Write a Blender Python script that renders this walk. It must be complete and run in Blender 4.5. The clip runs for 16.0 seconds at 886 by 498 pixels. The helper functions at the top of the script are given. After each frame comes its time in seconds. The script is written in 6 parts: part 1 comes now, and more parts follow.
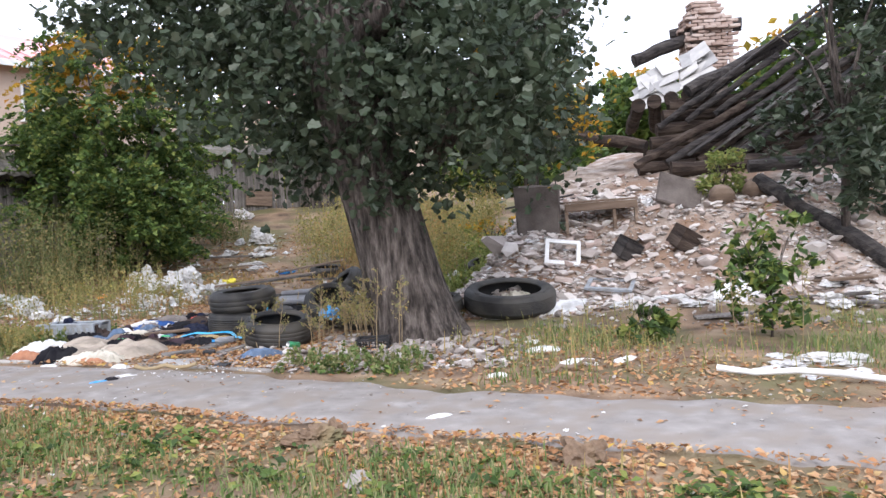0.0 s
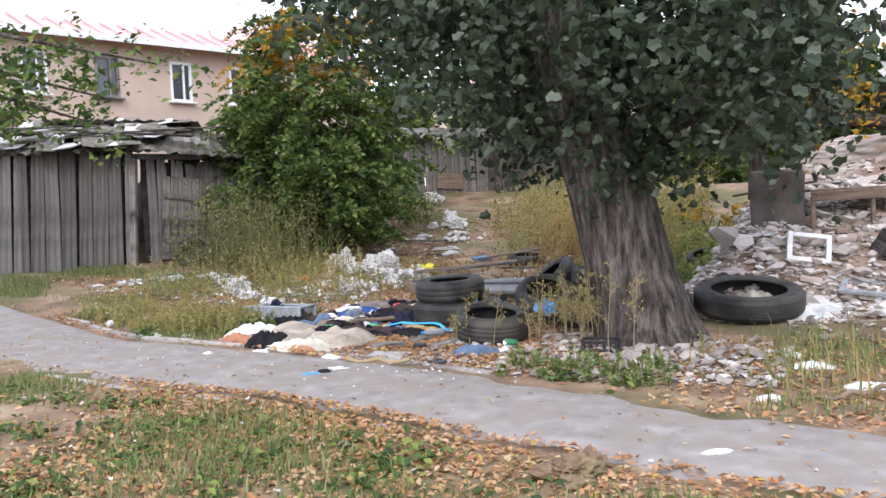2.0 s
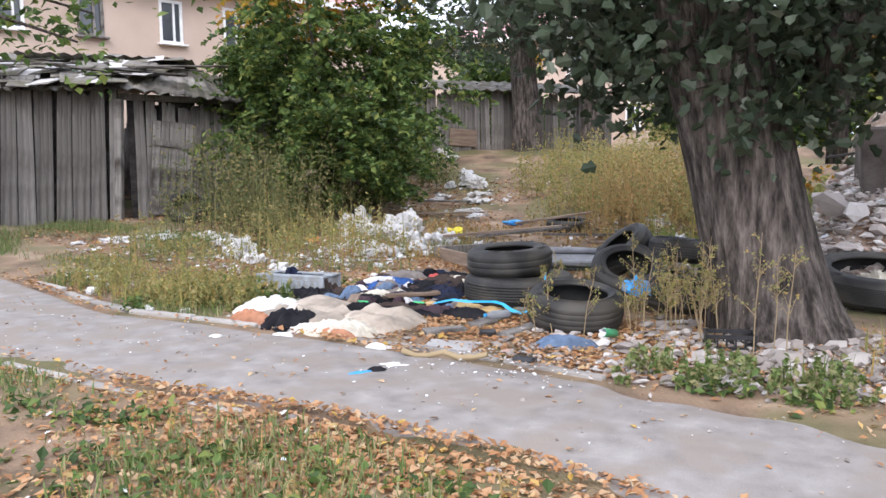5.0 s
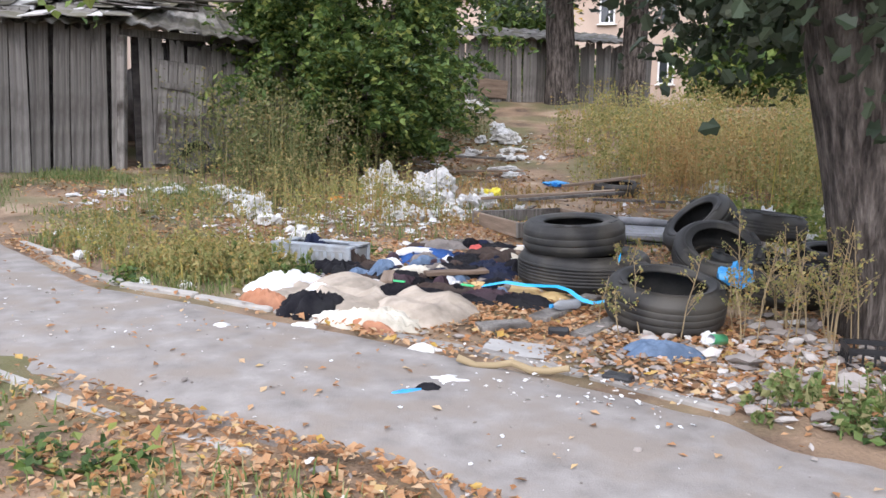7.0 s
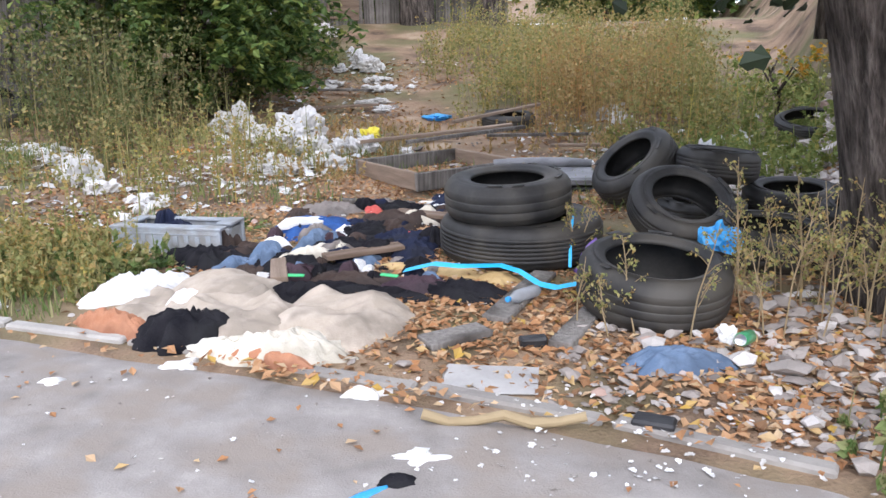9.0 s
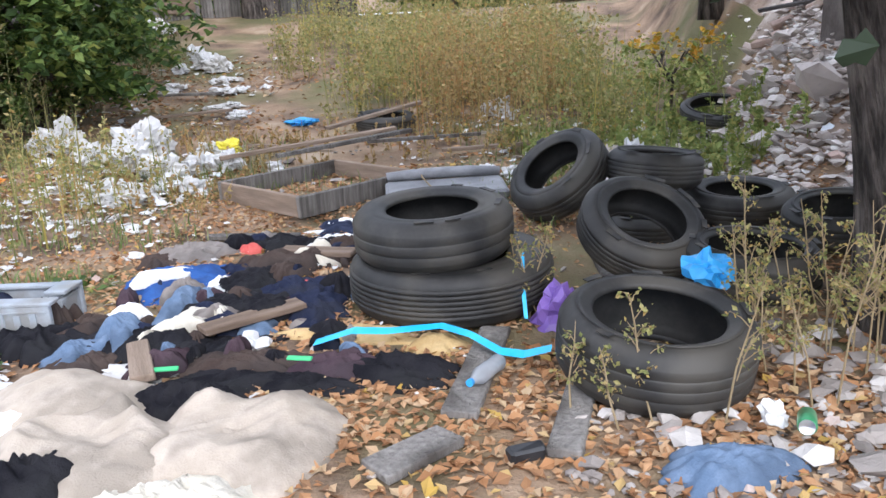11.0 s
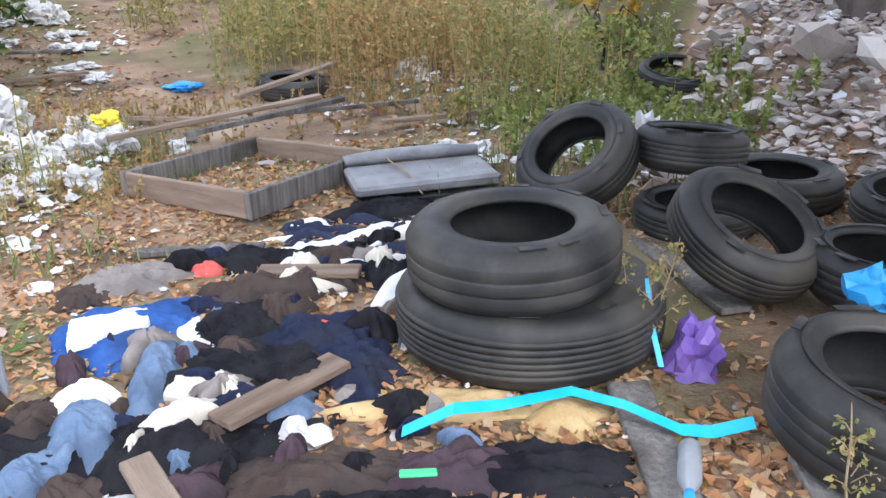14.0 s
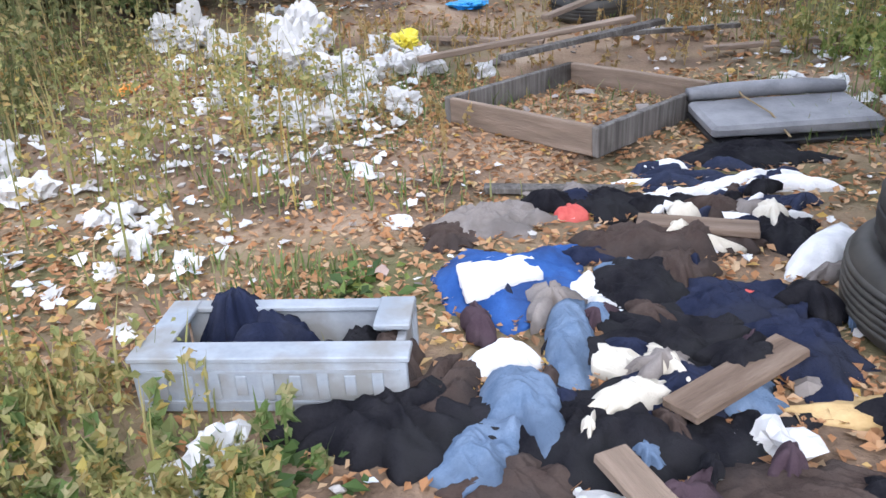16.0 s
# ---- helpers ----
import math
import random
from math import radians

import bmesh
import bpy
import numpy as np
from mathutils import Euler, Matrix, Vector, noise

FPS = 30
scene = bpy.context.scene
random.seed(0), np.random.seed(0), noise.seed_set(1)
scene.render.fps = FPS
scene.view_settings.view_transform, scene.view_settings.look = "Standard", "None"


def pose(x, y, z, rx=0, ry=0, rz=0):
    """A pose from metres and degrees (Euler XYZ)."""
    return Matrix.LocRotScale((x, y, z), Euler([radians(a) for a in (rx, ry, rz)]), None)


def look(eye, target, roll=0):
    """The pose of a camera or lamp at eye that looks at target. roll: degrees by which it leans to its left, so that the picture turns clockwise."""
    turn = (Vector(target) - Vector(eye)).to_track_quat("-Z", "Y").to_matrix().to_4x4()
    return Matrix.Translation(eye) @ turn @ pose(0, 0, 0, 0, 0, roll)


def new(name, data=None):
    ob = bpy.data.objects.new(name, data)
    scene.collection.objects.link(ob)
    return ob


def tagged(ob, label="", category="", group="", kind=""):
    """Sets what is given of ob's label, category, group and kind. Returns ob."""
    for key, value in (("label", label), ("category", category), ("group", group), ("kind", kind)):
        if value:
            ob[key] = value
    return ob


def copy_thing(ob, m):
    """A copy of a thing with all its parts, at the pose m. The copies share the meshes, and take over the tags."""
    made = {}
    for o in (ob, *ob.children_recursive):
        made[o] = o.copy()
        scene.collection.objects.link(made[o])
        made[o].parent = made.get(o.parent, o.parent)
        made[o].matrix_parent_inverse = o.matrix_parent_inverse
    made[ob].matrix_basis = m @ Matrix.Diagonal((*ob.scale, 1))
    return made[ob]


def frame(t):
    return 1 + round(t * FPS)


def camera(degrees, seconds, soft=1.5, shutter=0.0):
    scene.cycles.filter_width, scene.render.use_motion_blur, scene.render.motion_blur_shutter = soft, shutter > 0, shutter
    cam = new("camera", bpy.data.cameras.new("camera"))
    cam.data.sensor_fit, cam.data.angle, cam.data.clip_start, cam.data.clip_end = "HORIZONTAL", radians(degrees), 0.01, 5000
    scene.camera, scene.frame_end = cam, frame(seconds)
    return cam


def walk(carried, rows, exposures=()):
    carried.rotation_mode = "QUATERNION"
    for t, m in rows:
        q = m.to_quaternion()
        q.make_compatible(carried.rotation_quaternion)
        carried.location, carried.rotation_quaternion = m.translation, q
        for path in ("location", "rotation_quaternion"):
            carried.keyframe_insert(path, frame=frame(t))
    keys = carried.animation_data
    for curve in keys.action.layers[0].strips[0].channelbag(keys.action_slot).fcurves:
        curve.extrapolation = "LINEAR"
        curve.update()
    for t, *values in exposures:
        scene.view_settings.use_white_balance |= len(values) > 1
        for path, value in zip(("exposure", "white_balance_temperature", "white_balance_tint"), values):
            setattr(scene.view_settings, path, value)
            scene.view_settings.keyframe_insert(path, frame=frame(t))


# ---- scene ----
cam = camera(57.1, 16.0)
PATH = [
    (0, (1.368, -0.835, 1.459), (0.891, 1.104, 1.361), -3.3),
    (0.5, (1.243, -0.666, 1.44), (0.714, 1.259, 1.319), -3.2),
    (1, (1.001, -0.515, 1.428), (0.395, 1.39, 1.378), -1.7),
    (1.5, (0.797, -0.325, 1.449), (0.09, 1.541, 1.319), -2.6),
    (2, (0.586, -0.147, 1.496), (-0.293, 1.646, 1.381), -2.4),
    (2.5, (0.382, 0.131, 1.514), (-0.499, 1.908, 1.262), -2.6),
    (3, (0.089, 0.378, 1.443), (-0.746, 2.187, 1.272), -0.7),
    (3.1, (0.029, 0.43, 1.441), (-0.772, 2.253, 1.258), -0.2),
    (3.2, (-0.026, 0.483, 1.447), (-0.859, 2.294, 1.277), -1.6),
    (5.3, (-0.997, 1.379, 1.393), (-1.853, 3.172, 1.165), -0.6),
    (5.4, (-1.029, 1.441, 1.406), (-1.909, 3.221, 1.169), -0.9),
    (5.5, (-1.068, 1.456, 1.411), (-1.982, 3.221, 1.185), -1.4),
    (6, (-1.216, 1.761, 1.409), (-2.298, 3.432, 1.227), -1.8),
    (6.5, (-1.444, 2.007, 1.387), (-2.402, 3.746, 1.144), -0.5),
    (7, (-1.761, 2.264, 1.407), (-2.627, 4.038, 1.083), 0.6),
    (7.5, (-1.961, 2.64, 1.4), (-2.827, 4.413, 1.07), -0.1),
    (8, (-2.121, 2.955, 1.448), (-2.994, 4.709, 1.044), -1.5),
    (8.5, (-2.4, 3.293, 1.441), (-3.053, 5.121, 0.961), 0.7),
    (8.6, (-2.461, 3.318, 1.445), (-3.111, 5.146, 0.96), 0.6),
    (8.7, (-2.548, 3.366, 1.468), (-3.162, 5.205, 0.978), -0.1),
    (10.8, (-3.315, 4.508, 1.497), (-3.528, 6.414, 0.93), -2.4),
    (10.9, (-3.361, 4.591, 1.505), (-3.554, 6.501, 0.945), -3.9),
    (11, (-3.374, 4.662, 1.494), (-3.53, 6.581, 0.95), -3.2),
    (11.5, (-3.427, 4.99, 1.51), (-3.561, 6.885, 0.885), -5.0),
    (12, (-3.607, 5.173, 1.505), (-3.56, 7.076, 0.89), -4.8),
    (12.5, (-3.843, 5.361, 1.542), (-3.509, 7.227, 0.903), -5.3),
    (13, (-4.0, 5.605, 1.53), (-3.463, 7.42, 0.885), -5.5),
    (13.5, (-4.174, 5.8, 1.58), (-3.629, 7.611, 0.93), -4.5),
    (14, (-4.468, 5.865, 1.516), (-4.204, 7.731, 0.846), -1.9),
    (14.5, (-4.816, 5.964, 1.518), (-4.734, 7.801, 0.733), -0.2),
    (15, (-4.99, 6.088, 1.479), (-5.158, 7.888, 0.625), -1.5),
    (15.5, (-5.201, 6.272, 1.508), (-5.448, 8.038, 0.602), -4.5),
    (16, (-5.332, 6.354, 1.507), (-5.539, 8.163, 0.68), -3.3),
]
walk(cam, [(t, look(eye, target, roll)) for t, eye, target, roll in PATH], [(0.0, 1.09, 6220, 15), (6.0, 1.22, 6200, 15), (8.5, 1.2, 6160, 15), (12.5, 1.47, 5930, 12), (14.0, 1.5, 5900, 13), (16.0, 1.38, 5900, 14)])


# ---- light ----
world = bpy.data.worlds.new("overcast")
world.use_nodes = True
scene.world = world
wt = world.node_tree
sky = wt.nodes.new("ShaderNodeTexSky")
sky.sky_type = "NISHITA"
sky.sun_disc = False
sky.sun_elevation, sky.sun_rotation = radians(48), radians(200)
sky.dust_density, sky.air_density = 4.0, 1.0
haze = wt.nodes.new("ShaderNodeMixRGB")
haze.inputs[0].default_value = 0.8
haze.inputs[2].default_value = (8.1, 8.6, 9.5, 1)
wt.links.new(sky.outputs[0], haze.inputs[1])
wt.links.new(haze.outputs[0], wt.nodes["Background"].inputs[0])
wt.nodes["Background"].inputs[1].default_value = 0.12
sun = new("sun", bpy.data.lights.new("sun", "SUN"))
sun.data.energy, sun.data.angle, sun.data.color = 0.9, radians(25), (1.0, 0.96, 0.9)
sun.matrix_world = look((6, -14, 18), (-3, 9, 0))


# ---- materials ----
def ramp_stops(node, stops):
    cr = node.color_ramp
    while len(cr.elements) < len(stops):
        cr.elements.new(0.5)
    for e, (p, c) in zip(cr.elements, stops):
        e.position, e.color = p, (*c, 1)


def mat(name, stops, scale=4.0, rough=0.85, bump=0.3, fine=40.0, vary="", vary_stops=None, metal=0.0, stretch=(1, 1, 1),
        spec=0.3, trans=0.0, vamount=0.5, dirt=None, dirt_scale=1.5, bump_dist=0.02):
    """Procedural surface: two scales of noise for the colour, bump, and an optional colour per object or per island."""
    m = bpy.data.materials.new(name)
    m.use_nodes = True
    nt, nodes, link = m.node_tree, m.node_tree.nodes, m.node_tree.links.new
    b = nodes["Principled BSDF"]
    b.inputs["Roughness"].default_value = rough
    b.inputs["Metallic"].default_value = metal
    b.inputs["Specular IOR Level"].default_value = spec
    tc = nodes.new("ShaderNodeTexCoord")
    mp = nodes.new("ShaderNodeMapping")
    mp.inputs["Scale"].default_value = stretch
    link(tc.outputs["Object"], mp.inputs[0])
    n1 = nodes.new("ShaderNodeTexNoise")
    n1.inputs["Scale"].default_value, n1.inputs["Detail"].default_value = scale, 6
    n2 = nodes.new("ShaderNodeTexNoise")
    n2.inputs["Scale"].default_value, n2.inputs["Detail"].default_value = fine, 4
    link(mp.outputs[0], n1.inputs[0])
    link(mp.outputs[0], n2.inputs[0])
    mixf = nodes.new("ShaderNodeMath")
    mixf.operation = "MULTIPLY_ADD"
    mixf.inputs[1].default_value = 0.35
    link(n2.outputs[0], mixf.inputs[0])
    sub = nodes.new("ShaderNodeMath")
    sub.operation = "MULTIPLY_ADD"
    sub.inputs[1].default_value, sub.inputs[2].default_value = 1.6, -0.48
    link(n1.outputs[0], sub.inputs[0])
    link(sub.outputs[0], mixf.inputs[2])
    r = nodes.new("ShaderNodeValToRGB")
    ramp_stops(r, stops)
    link(mixf.outputs[0], r.inputs[0])
    col = r.outputs[0]
    if vary:
        src = nodes.new("ShaderNodeObjectInfo" if vary == "object" else "ShaderNodeNewGeometry")
        rv = nodes.new("ShaderNodeValToRGB")
        ramp_stops(rv, vary_stops)
        link(src.outputs["Random" if vary == "object" else "Random Per Island"], rv.inputs[0])
        mx = nodes.new("ShaderNodeMixRGB")
        mx.inputs[0].default_value = vamount
        link(col, mx.inputs[1])
        link(rv.outputs[0], mx.inputs[2])
        col = mx.outputs[0]
    if dirt:
        n3 = nodes.new("ShaderNodeTexNoise")
        n3.inputs["Scale"].default_value, n3.inputs["Detail"].default_value = dirt_scale, 8
        link(tc.outputs["Object"], n3.inputs[0])
        rd = nodes.new("ShaderNodeValToRGB")
        ramp_stops(rd, [(0.46, (0, 0, 0)), (0.62, (1, 1, 1))])
        link(n3.outputs[0], rd.inputs[0])
        md = nodes.new("ShaderNodeMixRGB")
        link(rd.outputs[0], md.inputs[0])
        link(col, md.inputs[1])
        md.inputs[2].default_value = (*dirt, 1)
        col = md.outputs[0]
    link(col, b.inputs["Base Color"])
    if bump:
        bp = nodes.new("ShaderNodeBump")
        bp.inputs["Strength"].default_value = bump
        bp.inputs["Distance"].default_value = bump_dist
        link(mixf.outputs[0], bp.inputs["Height"])
        link(bp.outputs[0], b.inputs["Normal"])
    if trans:
        tr = nodes.new("ShaderNodeBsdfTranslucent")
        link(col, tr.inputs[0])
        ms = nodes.new("ShaderNodeMixShader")
        ms.inputs[0].default_value = trans
        link(b.outputs[0], ms.inputs[1])
        link(tr.outputs[0], ms.inputs[2])
        link(ms.outputs[0], nodes["Material Output"].inputs[0])
    return m


def two(a, b):
    return [(0.25, a), (0.75, b)]


M_SOIL = mat("soil", [(0.2, (0.09, 0.062, 0.042)), (0.45, (0.22, 0.15, 0.1)), (0.62, (0.29, 0.2, 0.13)), (0.85, (0.4, 0.31, 0.22))], 1.6, 0.95, 0.9, 45,
             dirt=(0.14, 0.13, 0.06), dirt_scale=0.7, bump_dist=0.04)
M_MOUND = mat("rubble_soil", [(0.15, (0.15, 0.11, 0.085)), (0.42, (0.32, 0.255, 0.21)), (0.65, (0.46, 0.395, 0.345)), (0.9, (0.62, 0.57, 0.53))], 3.4, 0.95, 0.9, 35,
              dirt=(0.27, 0.18, 0.125), dirt_scale=1.1, bump_dist=0.06)
M_PATH = mat("dusty_asphalt", [(0.1, (0.21, 0.192, 0.177)), (0.45, (0.275, 0.253, 0.236)), (0.7, (0.32, 0.296, 0.277)), (0.95, (0.4, 0.372, 0.35))], 5.0, 0.97, 0.9, 130,
             dirt=(0.27, 0.235, 0.205), dirt_scale=2.6, spec=0.12, bump_dist=0.012)
M_KERB = mat("old_concrete", two((0.24, 0.225, 0.21), (0.4, 0.38, 0.35)), 6, 0.9, 0.5, 60, "object", two((0.22, 0.2, 0.18), (0.42, 0.4, 0.37)))
M_BARK = mat("bark", [(0.22, (0.026, 0.021, 0.018)), (0.5, (0.088, 0.073, 0.064)), (0.8, (0.19, 0.162, 0.142))], 15, 0.95, 1.0, 60, stretch=(1, 1, 0.2), bump_dist=0.06)
LEAFG = [(0.0, (0.02, 0.034, 0.018)), (0.5, (0.045, 0.066, 0.036)), (0.88, (0.08, 0.105, 0.065)), (1.0, (0.18, 0.2, 0.15))]
M_LEAF = mat("maple_leaf_dark", two((0.035, 0.055, 0.03), (0.065, 0.09, 0.05)), 3, 0.5, 0.1, 30, "island", LEAFG, trans=0.25, vamount=0.7, spec=0.4)
M_LEAF2 = mat("maple_leaf_green", two((0.062, 0.108, 0.028), (0.11, 0.165, 0.045)), 2, 0.55, 0.1, 30, "island",
              [(0, (0.018, 0.04, 0.014)), (0.4, (0.06, 0.11, 0.03)), (0.75, (0.17, 0.25, 0.06)), (1, (0.36, 0.36, 0.09))], trans=0.35, vamount=0.7)
M_LEAFY = mat("autumn_leaf_yellow", two((0.4, 0.26, 0.03), (0.5, 0.34, 0.05)), 2, 0.6, 0.1, 30, "island",
              [(0, (0.2, 0.2, 0.04)), (0.5, (0.5, 0.3, 0.03)), (1, (0.5, 0.2, 0.02))], trans=0.35, vamount=0.7)
M_LITTER = mat("dry_leaf_litter", two((0.3, 0.16, 0.08), (0.42, 0.26, 0.14)), 6, 0.85, 0.2, 40, "island",
               [(0, (0.16, 0.09, 0.05)), (0.35, (0.4, 0.19, 0.08)), (0.7, (0.5, 0.31, 0.17)), (0.9, (0.55, 0.42, 0.27)), (1, (0.5, 0.33, 0.05))], trans=0.15, vamount=0.8)
M_GRASS = mat("grass_blades", two((0.1, 0.13, 0.04), (0.16, 0.2, 0.07)), 1.2, 0.6, 0.0, 20, "island",
              [(0, (0.09, 0.16, 0.04)), (0.5, (0.18, 0.25, 0.08)), (0.8, (0.33, 0.31, 0.15)), (1, (0.45, 0.38, 0.21))], trans=0.3, vamount=0.7)
M_WEED = mat("dry_weeds", two((0.24, 0.23, 0.09), (0.36, 0.31, 0.13)), 0.8, 0.7, 0.0, 20, "island",
             [(0, (0.12, 0.16, 0.05)), (0.4, (0.28, 0.28, 0.09)), (0.7, (0.42, 0.35, 0.16)), (0.9, (0.44, 0.26, 0.09)), (1, (0.52, 0.44, 0.1))], trans=0.3, vamount=0.7)
M_WEEDG = mat("olive_weeds", two((0.12, 0.14, 0.05), (0.2, 0.19, 0.08)), 0.8, 0.7, 0.0, 20, "island",
              [(0, (0.06, 0.085, 0.03)), (0.45, (0.14, 0.16, 0.06)), (0.75, (0.26, 0.23, 0.1)), (1, (0.36, 0.26, 0.12))], trans=0.3, vamount=0.7)
M_WEEDL = mat("light_green_weeds", two((0.2, 0.25, 0.07), (0.32, 0.36, 0.12)), 0.8, 0.7, 0.0, 20, "island",
              [(0, (0.12, 0.18, 0.05)), (0.5, (0.27, 0.33, 0.1)), (0.8, (0.42, 0.42, 0.16)), (1, (0.5, 0.42, 0.12))], trans=0.35, vamount=0.7)
M_WEEDO = mat("rusty_dry_weeds", two((0.3, 0.22, 0.1), (0.42, 0.31, 0.15)), 0.8, 0.7, 0.0, 20, "island",
              [(0, (0.2, 0.15, 0.07)), (0.4, (0.42, 0.28, 0.11)), (0.75, (0.46, 0.38, 0.17)), (1, (0.5, 0.22, 0.08))], trans=0.3, vamount=0.75)
M_SHEDROOF = mat("mossy_roof_sheet", [(0.2, (0.09, 0.08, 0.07)), (0.5, (0.19, 0.175, 0.155)), (0.85, (0.34, 0.32, 0.29))], 3, 0.9, 0.5, 30, dirt=(0.12, 0.11, 0.075), dirt_scale=2.0)
M_STRAW = mat("straw_stalks", two((0.3, 0.22, 0.12), (0.42, 0.32, 0.19)), 3, 0.8, 0.0, 20, "island", two((0.22, 0.16, 0.09), (0.45, 0.36, 0.22)), trans=0.2)
M_RUBBER = mat("worn_rubber", [(0.2, (0.012, 0.012, 0.012)), (0.55, (0.024, 0.023, 0.022)), (0.9, (0.05, 0.047, 0.043))], 5, 0.62, 0.25, 50, spec=0.45,
               dirt=(0.06, 0.054, 0.045), dirt_scale=2.0, bump_dist=0.006)
M_RUBBER_IN = mat("inner_liner", two((0.01, 0.01, 0.01), (0.025, 0.024, 0.022)), 6, 0.7, 0.2, 50, spec=0.3)
M_GREYWOOD = mat("weathered_wood", [(0.15, (0.08, 0.072, 0.065)), (0.5, (0.2, 0.185, 0.17)), (0.85, (0.33, 0.31, 0.28))], 5, 0.95, 0.8, 40, "object",
                 two((0.09, 0.08, 0.072), (0.34, 0.315, 0.29)), stretch=(7, 7, 0.3), vamount=0.42, dirt=(0.07, 0.06, 0.052), dirt_scale=2.2)
M_WOOD = mat("old_timber", [(0.2, (0.09, 0.058, 0.04)), (0.5, (0.18, 0.125, 0.09)), (0.8, (0.28, 0.21, 0.16))], 5, 0.9, 0.6, 50, "object",
             two((0.13, 0.095, 0.07), (0.33, 0.26, 0.2)), stretch=(0.4, 3, 3), vamount=0.4)
# Charred timber; its near-black also serves as painted interior shade in the shed.
M_CHAR_SHADE = mat("charred_wood_and_shade", two((0.018, 0.016, 0.016), (0.075, 0.065, 0.06)), 6, 0.85, 0.9, 40, stretch=(0.4, 2, 2), bump_dist=0.04)
M_LOG = mat("rotten_log", [(0.2, (0.018, 0.013, 0.011)), (0.5, (0.05, 0.035, 0.027)), (0.85, (0.12, 0.092, 0.074))], 4, 0.95, 0.9, 30, stretch=(0.3, 2, 2), bump_dist=0.04)
M_SLATE = mat("roof_slate", two((0.3, 0.29, 0.28), (0.52, 0.5, 0.48)), 3, 0.85, 0.4, 40, "object", two((0.25, 0.25, 0.25), (0.6, 0.58, 0.55)))
M_BRICK = mat("red_brick", two((0.3, 0.2, 0.16), (0.46, 0.35, 0.3)), 8, 0.95, 0.6, 60, "object", two((0.26, 0.19, 0.155), (0.58, 0.51, 0.46)))
M_STONE = mat("rubble_stone", two((0.24, 0.215, 0.197), (0.44, 0.405, 0.378)), 9, 0.95, 0.6, 60, "island",
              [(0, (0.12, 0.1, 0.088)), (0.4, (0.26, 0.225, 0.2)), (0.8, (0.46, 0.425, 0.395)), (0.93, (0.68, 0.65, 0.62)), (1, (0.42, 0.25, 0.19))], vamount=0.75)
M_PALE = mat("pale_plaster_rubble", two((0.4, 0.35, 0.32), (0.62, 0.57, 0.53)), 9, 0.95, 0.6, 60, "island",
             [(0, (0.2, 0.165, 0.14)), (0.3, (0.42, 0.36, 0.325)), (0.75, (0.56, 0.51, 0.475)), (0.92, (0.74, 0.71, 0.68)), (1, (0.44, 0.27, 0.21))], vamount=0.75)
M_CONC = mat("dirty_concrete", two((0.085, 0.07, 0.062), (0.17, 0.145, 0.13)), 3, 0.95, 0.6, 40)
M_PLASTER = mat("peach_plaster", two((0.5, 0.385, 0.31), (0.57, 0.45, 0.365)), 0.5, 0.9, 0.15, 20, dirt=(0.46, 0.36, 0.29), dirt_scale=0.4)
M_REDROOF = mat("red_metal_roof", two((0.62, 0.27, 0.27), (0.72, 0.38, 0.37)), 0.6, 0.35, 0.05, 10, spec=0.6)
M_WHITE = mat("white_paint", two((0.66, 0.66, 0.65), (0.8, 0.8, 0.79)), 5, 0.6, 0.1, 30)
M_GLASS = mat("dark_window_glass", two((0.03, 0.035, 0.04), (0.06, 0.065, 0.07)), 1, 0.08, 0.0, 10, spec=0.8)
M_GREEN = mat("green_paint", two((0.03, 0.27, 0.18), (0.06, 0.36, 0.25)), 3, 0.55, 0.2, 30)
M_PLASTIC_W = mat("white_plastic_film", two((0.6, 0.6, 0.6), (0.82, 0.82, 0.82)), 6, 0.4, 0.3, 30, "island", [(0, (0.46, 0.44, 0.41)), (0.3, (0.68, 0.67, 0.66)), (0.8, (0.84, 0.84, 0.85)), (1, (0.62, 0.68, 0.76))], trans=0.15, spec=0.4, vamount=0.75,
                   dirt=(0.56, 0.54, 0.51), dirt_scale=5)
M_GREYPL = mat("grey_plastic", two((0.27, 0.3, 0.335), (0.38, 0.41, 0.45)), 4, 0.5, 0.15, 60, dirt=(0.25, 0.25, 0.24), dirt_scale=5, spec=0.4)
M_SEAT = mat("grey_vinyl", two((0.15, 0.15, 0.16), (0.24, 0.24, 0.25)), 5, 0.5, 0.2, 60, spec=0.4)
M_BLUEPL = mat("blue_plastic_film", two((0.03, 0.3, 0.7), (0.08, 0.45, 0.85)), 6, 0.35, 0.3, 30, trans=0.15, spec=0.5)
M_TAPE = mat("bright_blue_ribbon", two((0.02, 0.4, 0.75), (0.05, 0.5, 0.85)), 6, 0.4, 0.1, 30, spec=0.5)
M_PURPLE = mat("purple_plastic_film", two((0.13, 0.07, 0.3), (0.22, 0.13, 0.42)), 6, 0.4, 0.3, 30, spec=0.5)
M_FOAM = mat("ochre_foam_rubber", two((0.42, 0.28, 0.12), (0.58, 0.42, 0.21)), 8, 0.95, 0.5, 80)
M_CANG = mat("green_can_paint", two((0.05, 0.32, 0.14), (0.1, 0.42, 0.2)), 6, 0.3, 0.1, 30, metal=0.3, spec=0.6)
M_STEEL = mat("aluminium", two((0.6, 0.6, 0.6), (0.75, 0.75, 0.75)), 6, 0.3, 0.1, 30, metal=0.9)
M_BLACKPL = mat("black_plastic", two((0.01, 0.01, 0.012), (0.03, 0.03, 0.032)), 6, 0.45, 0.2, 30, spec=0.5)
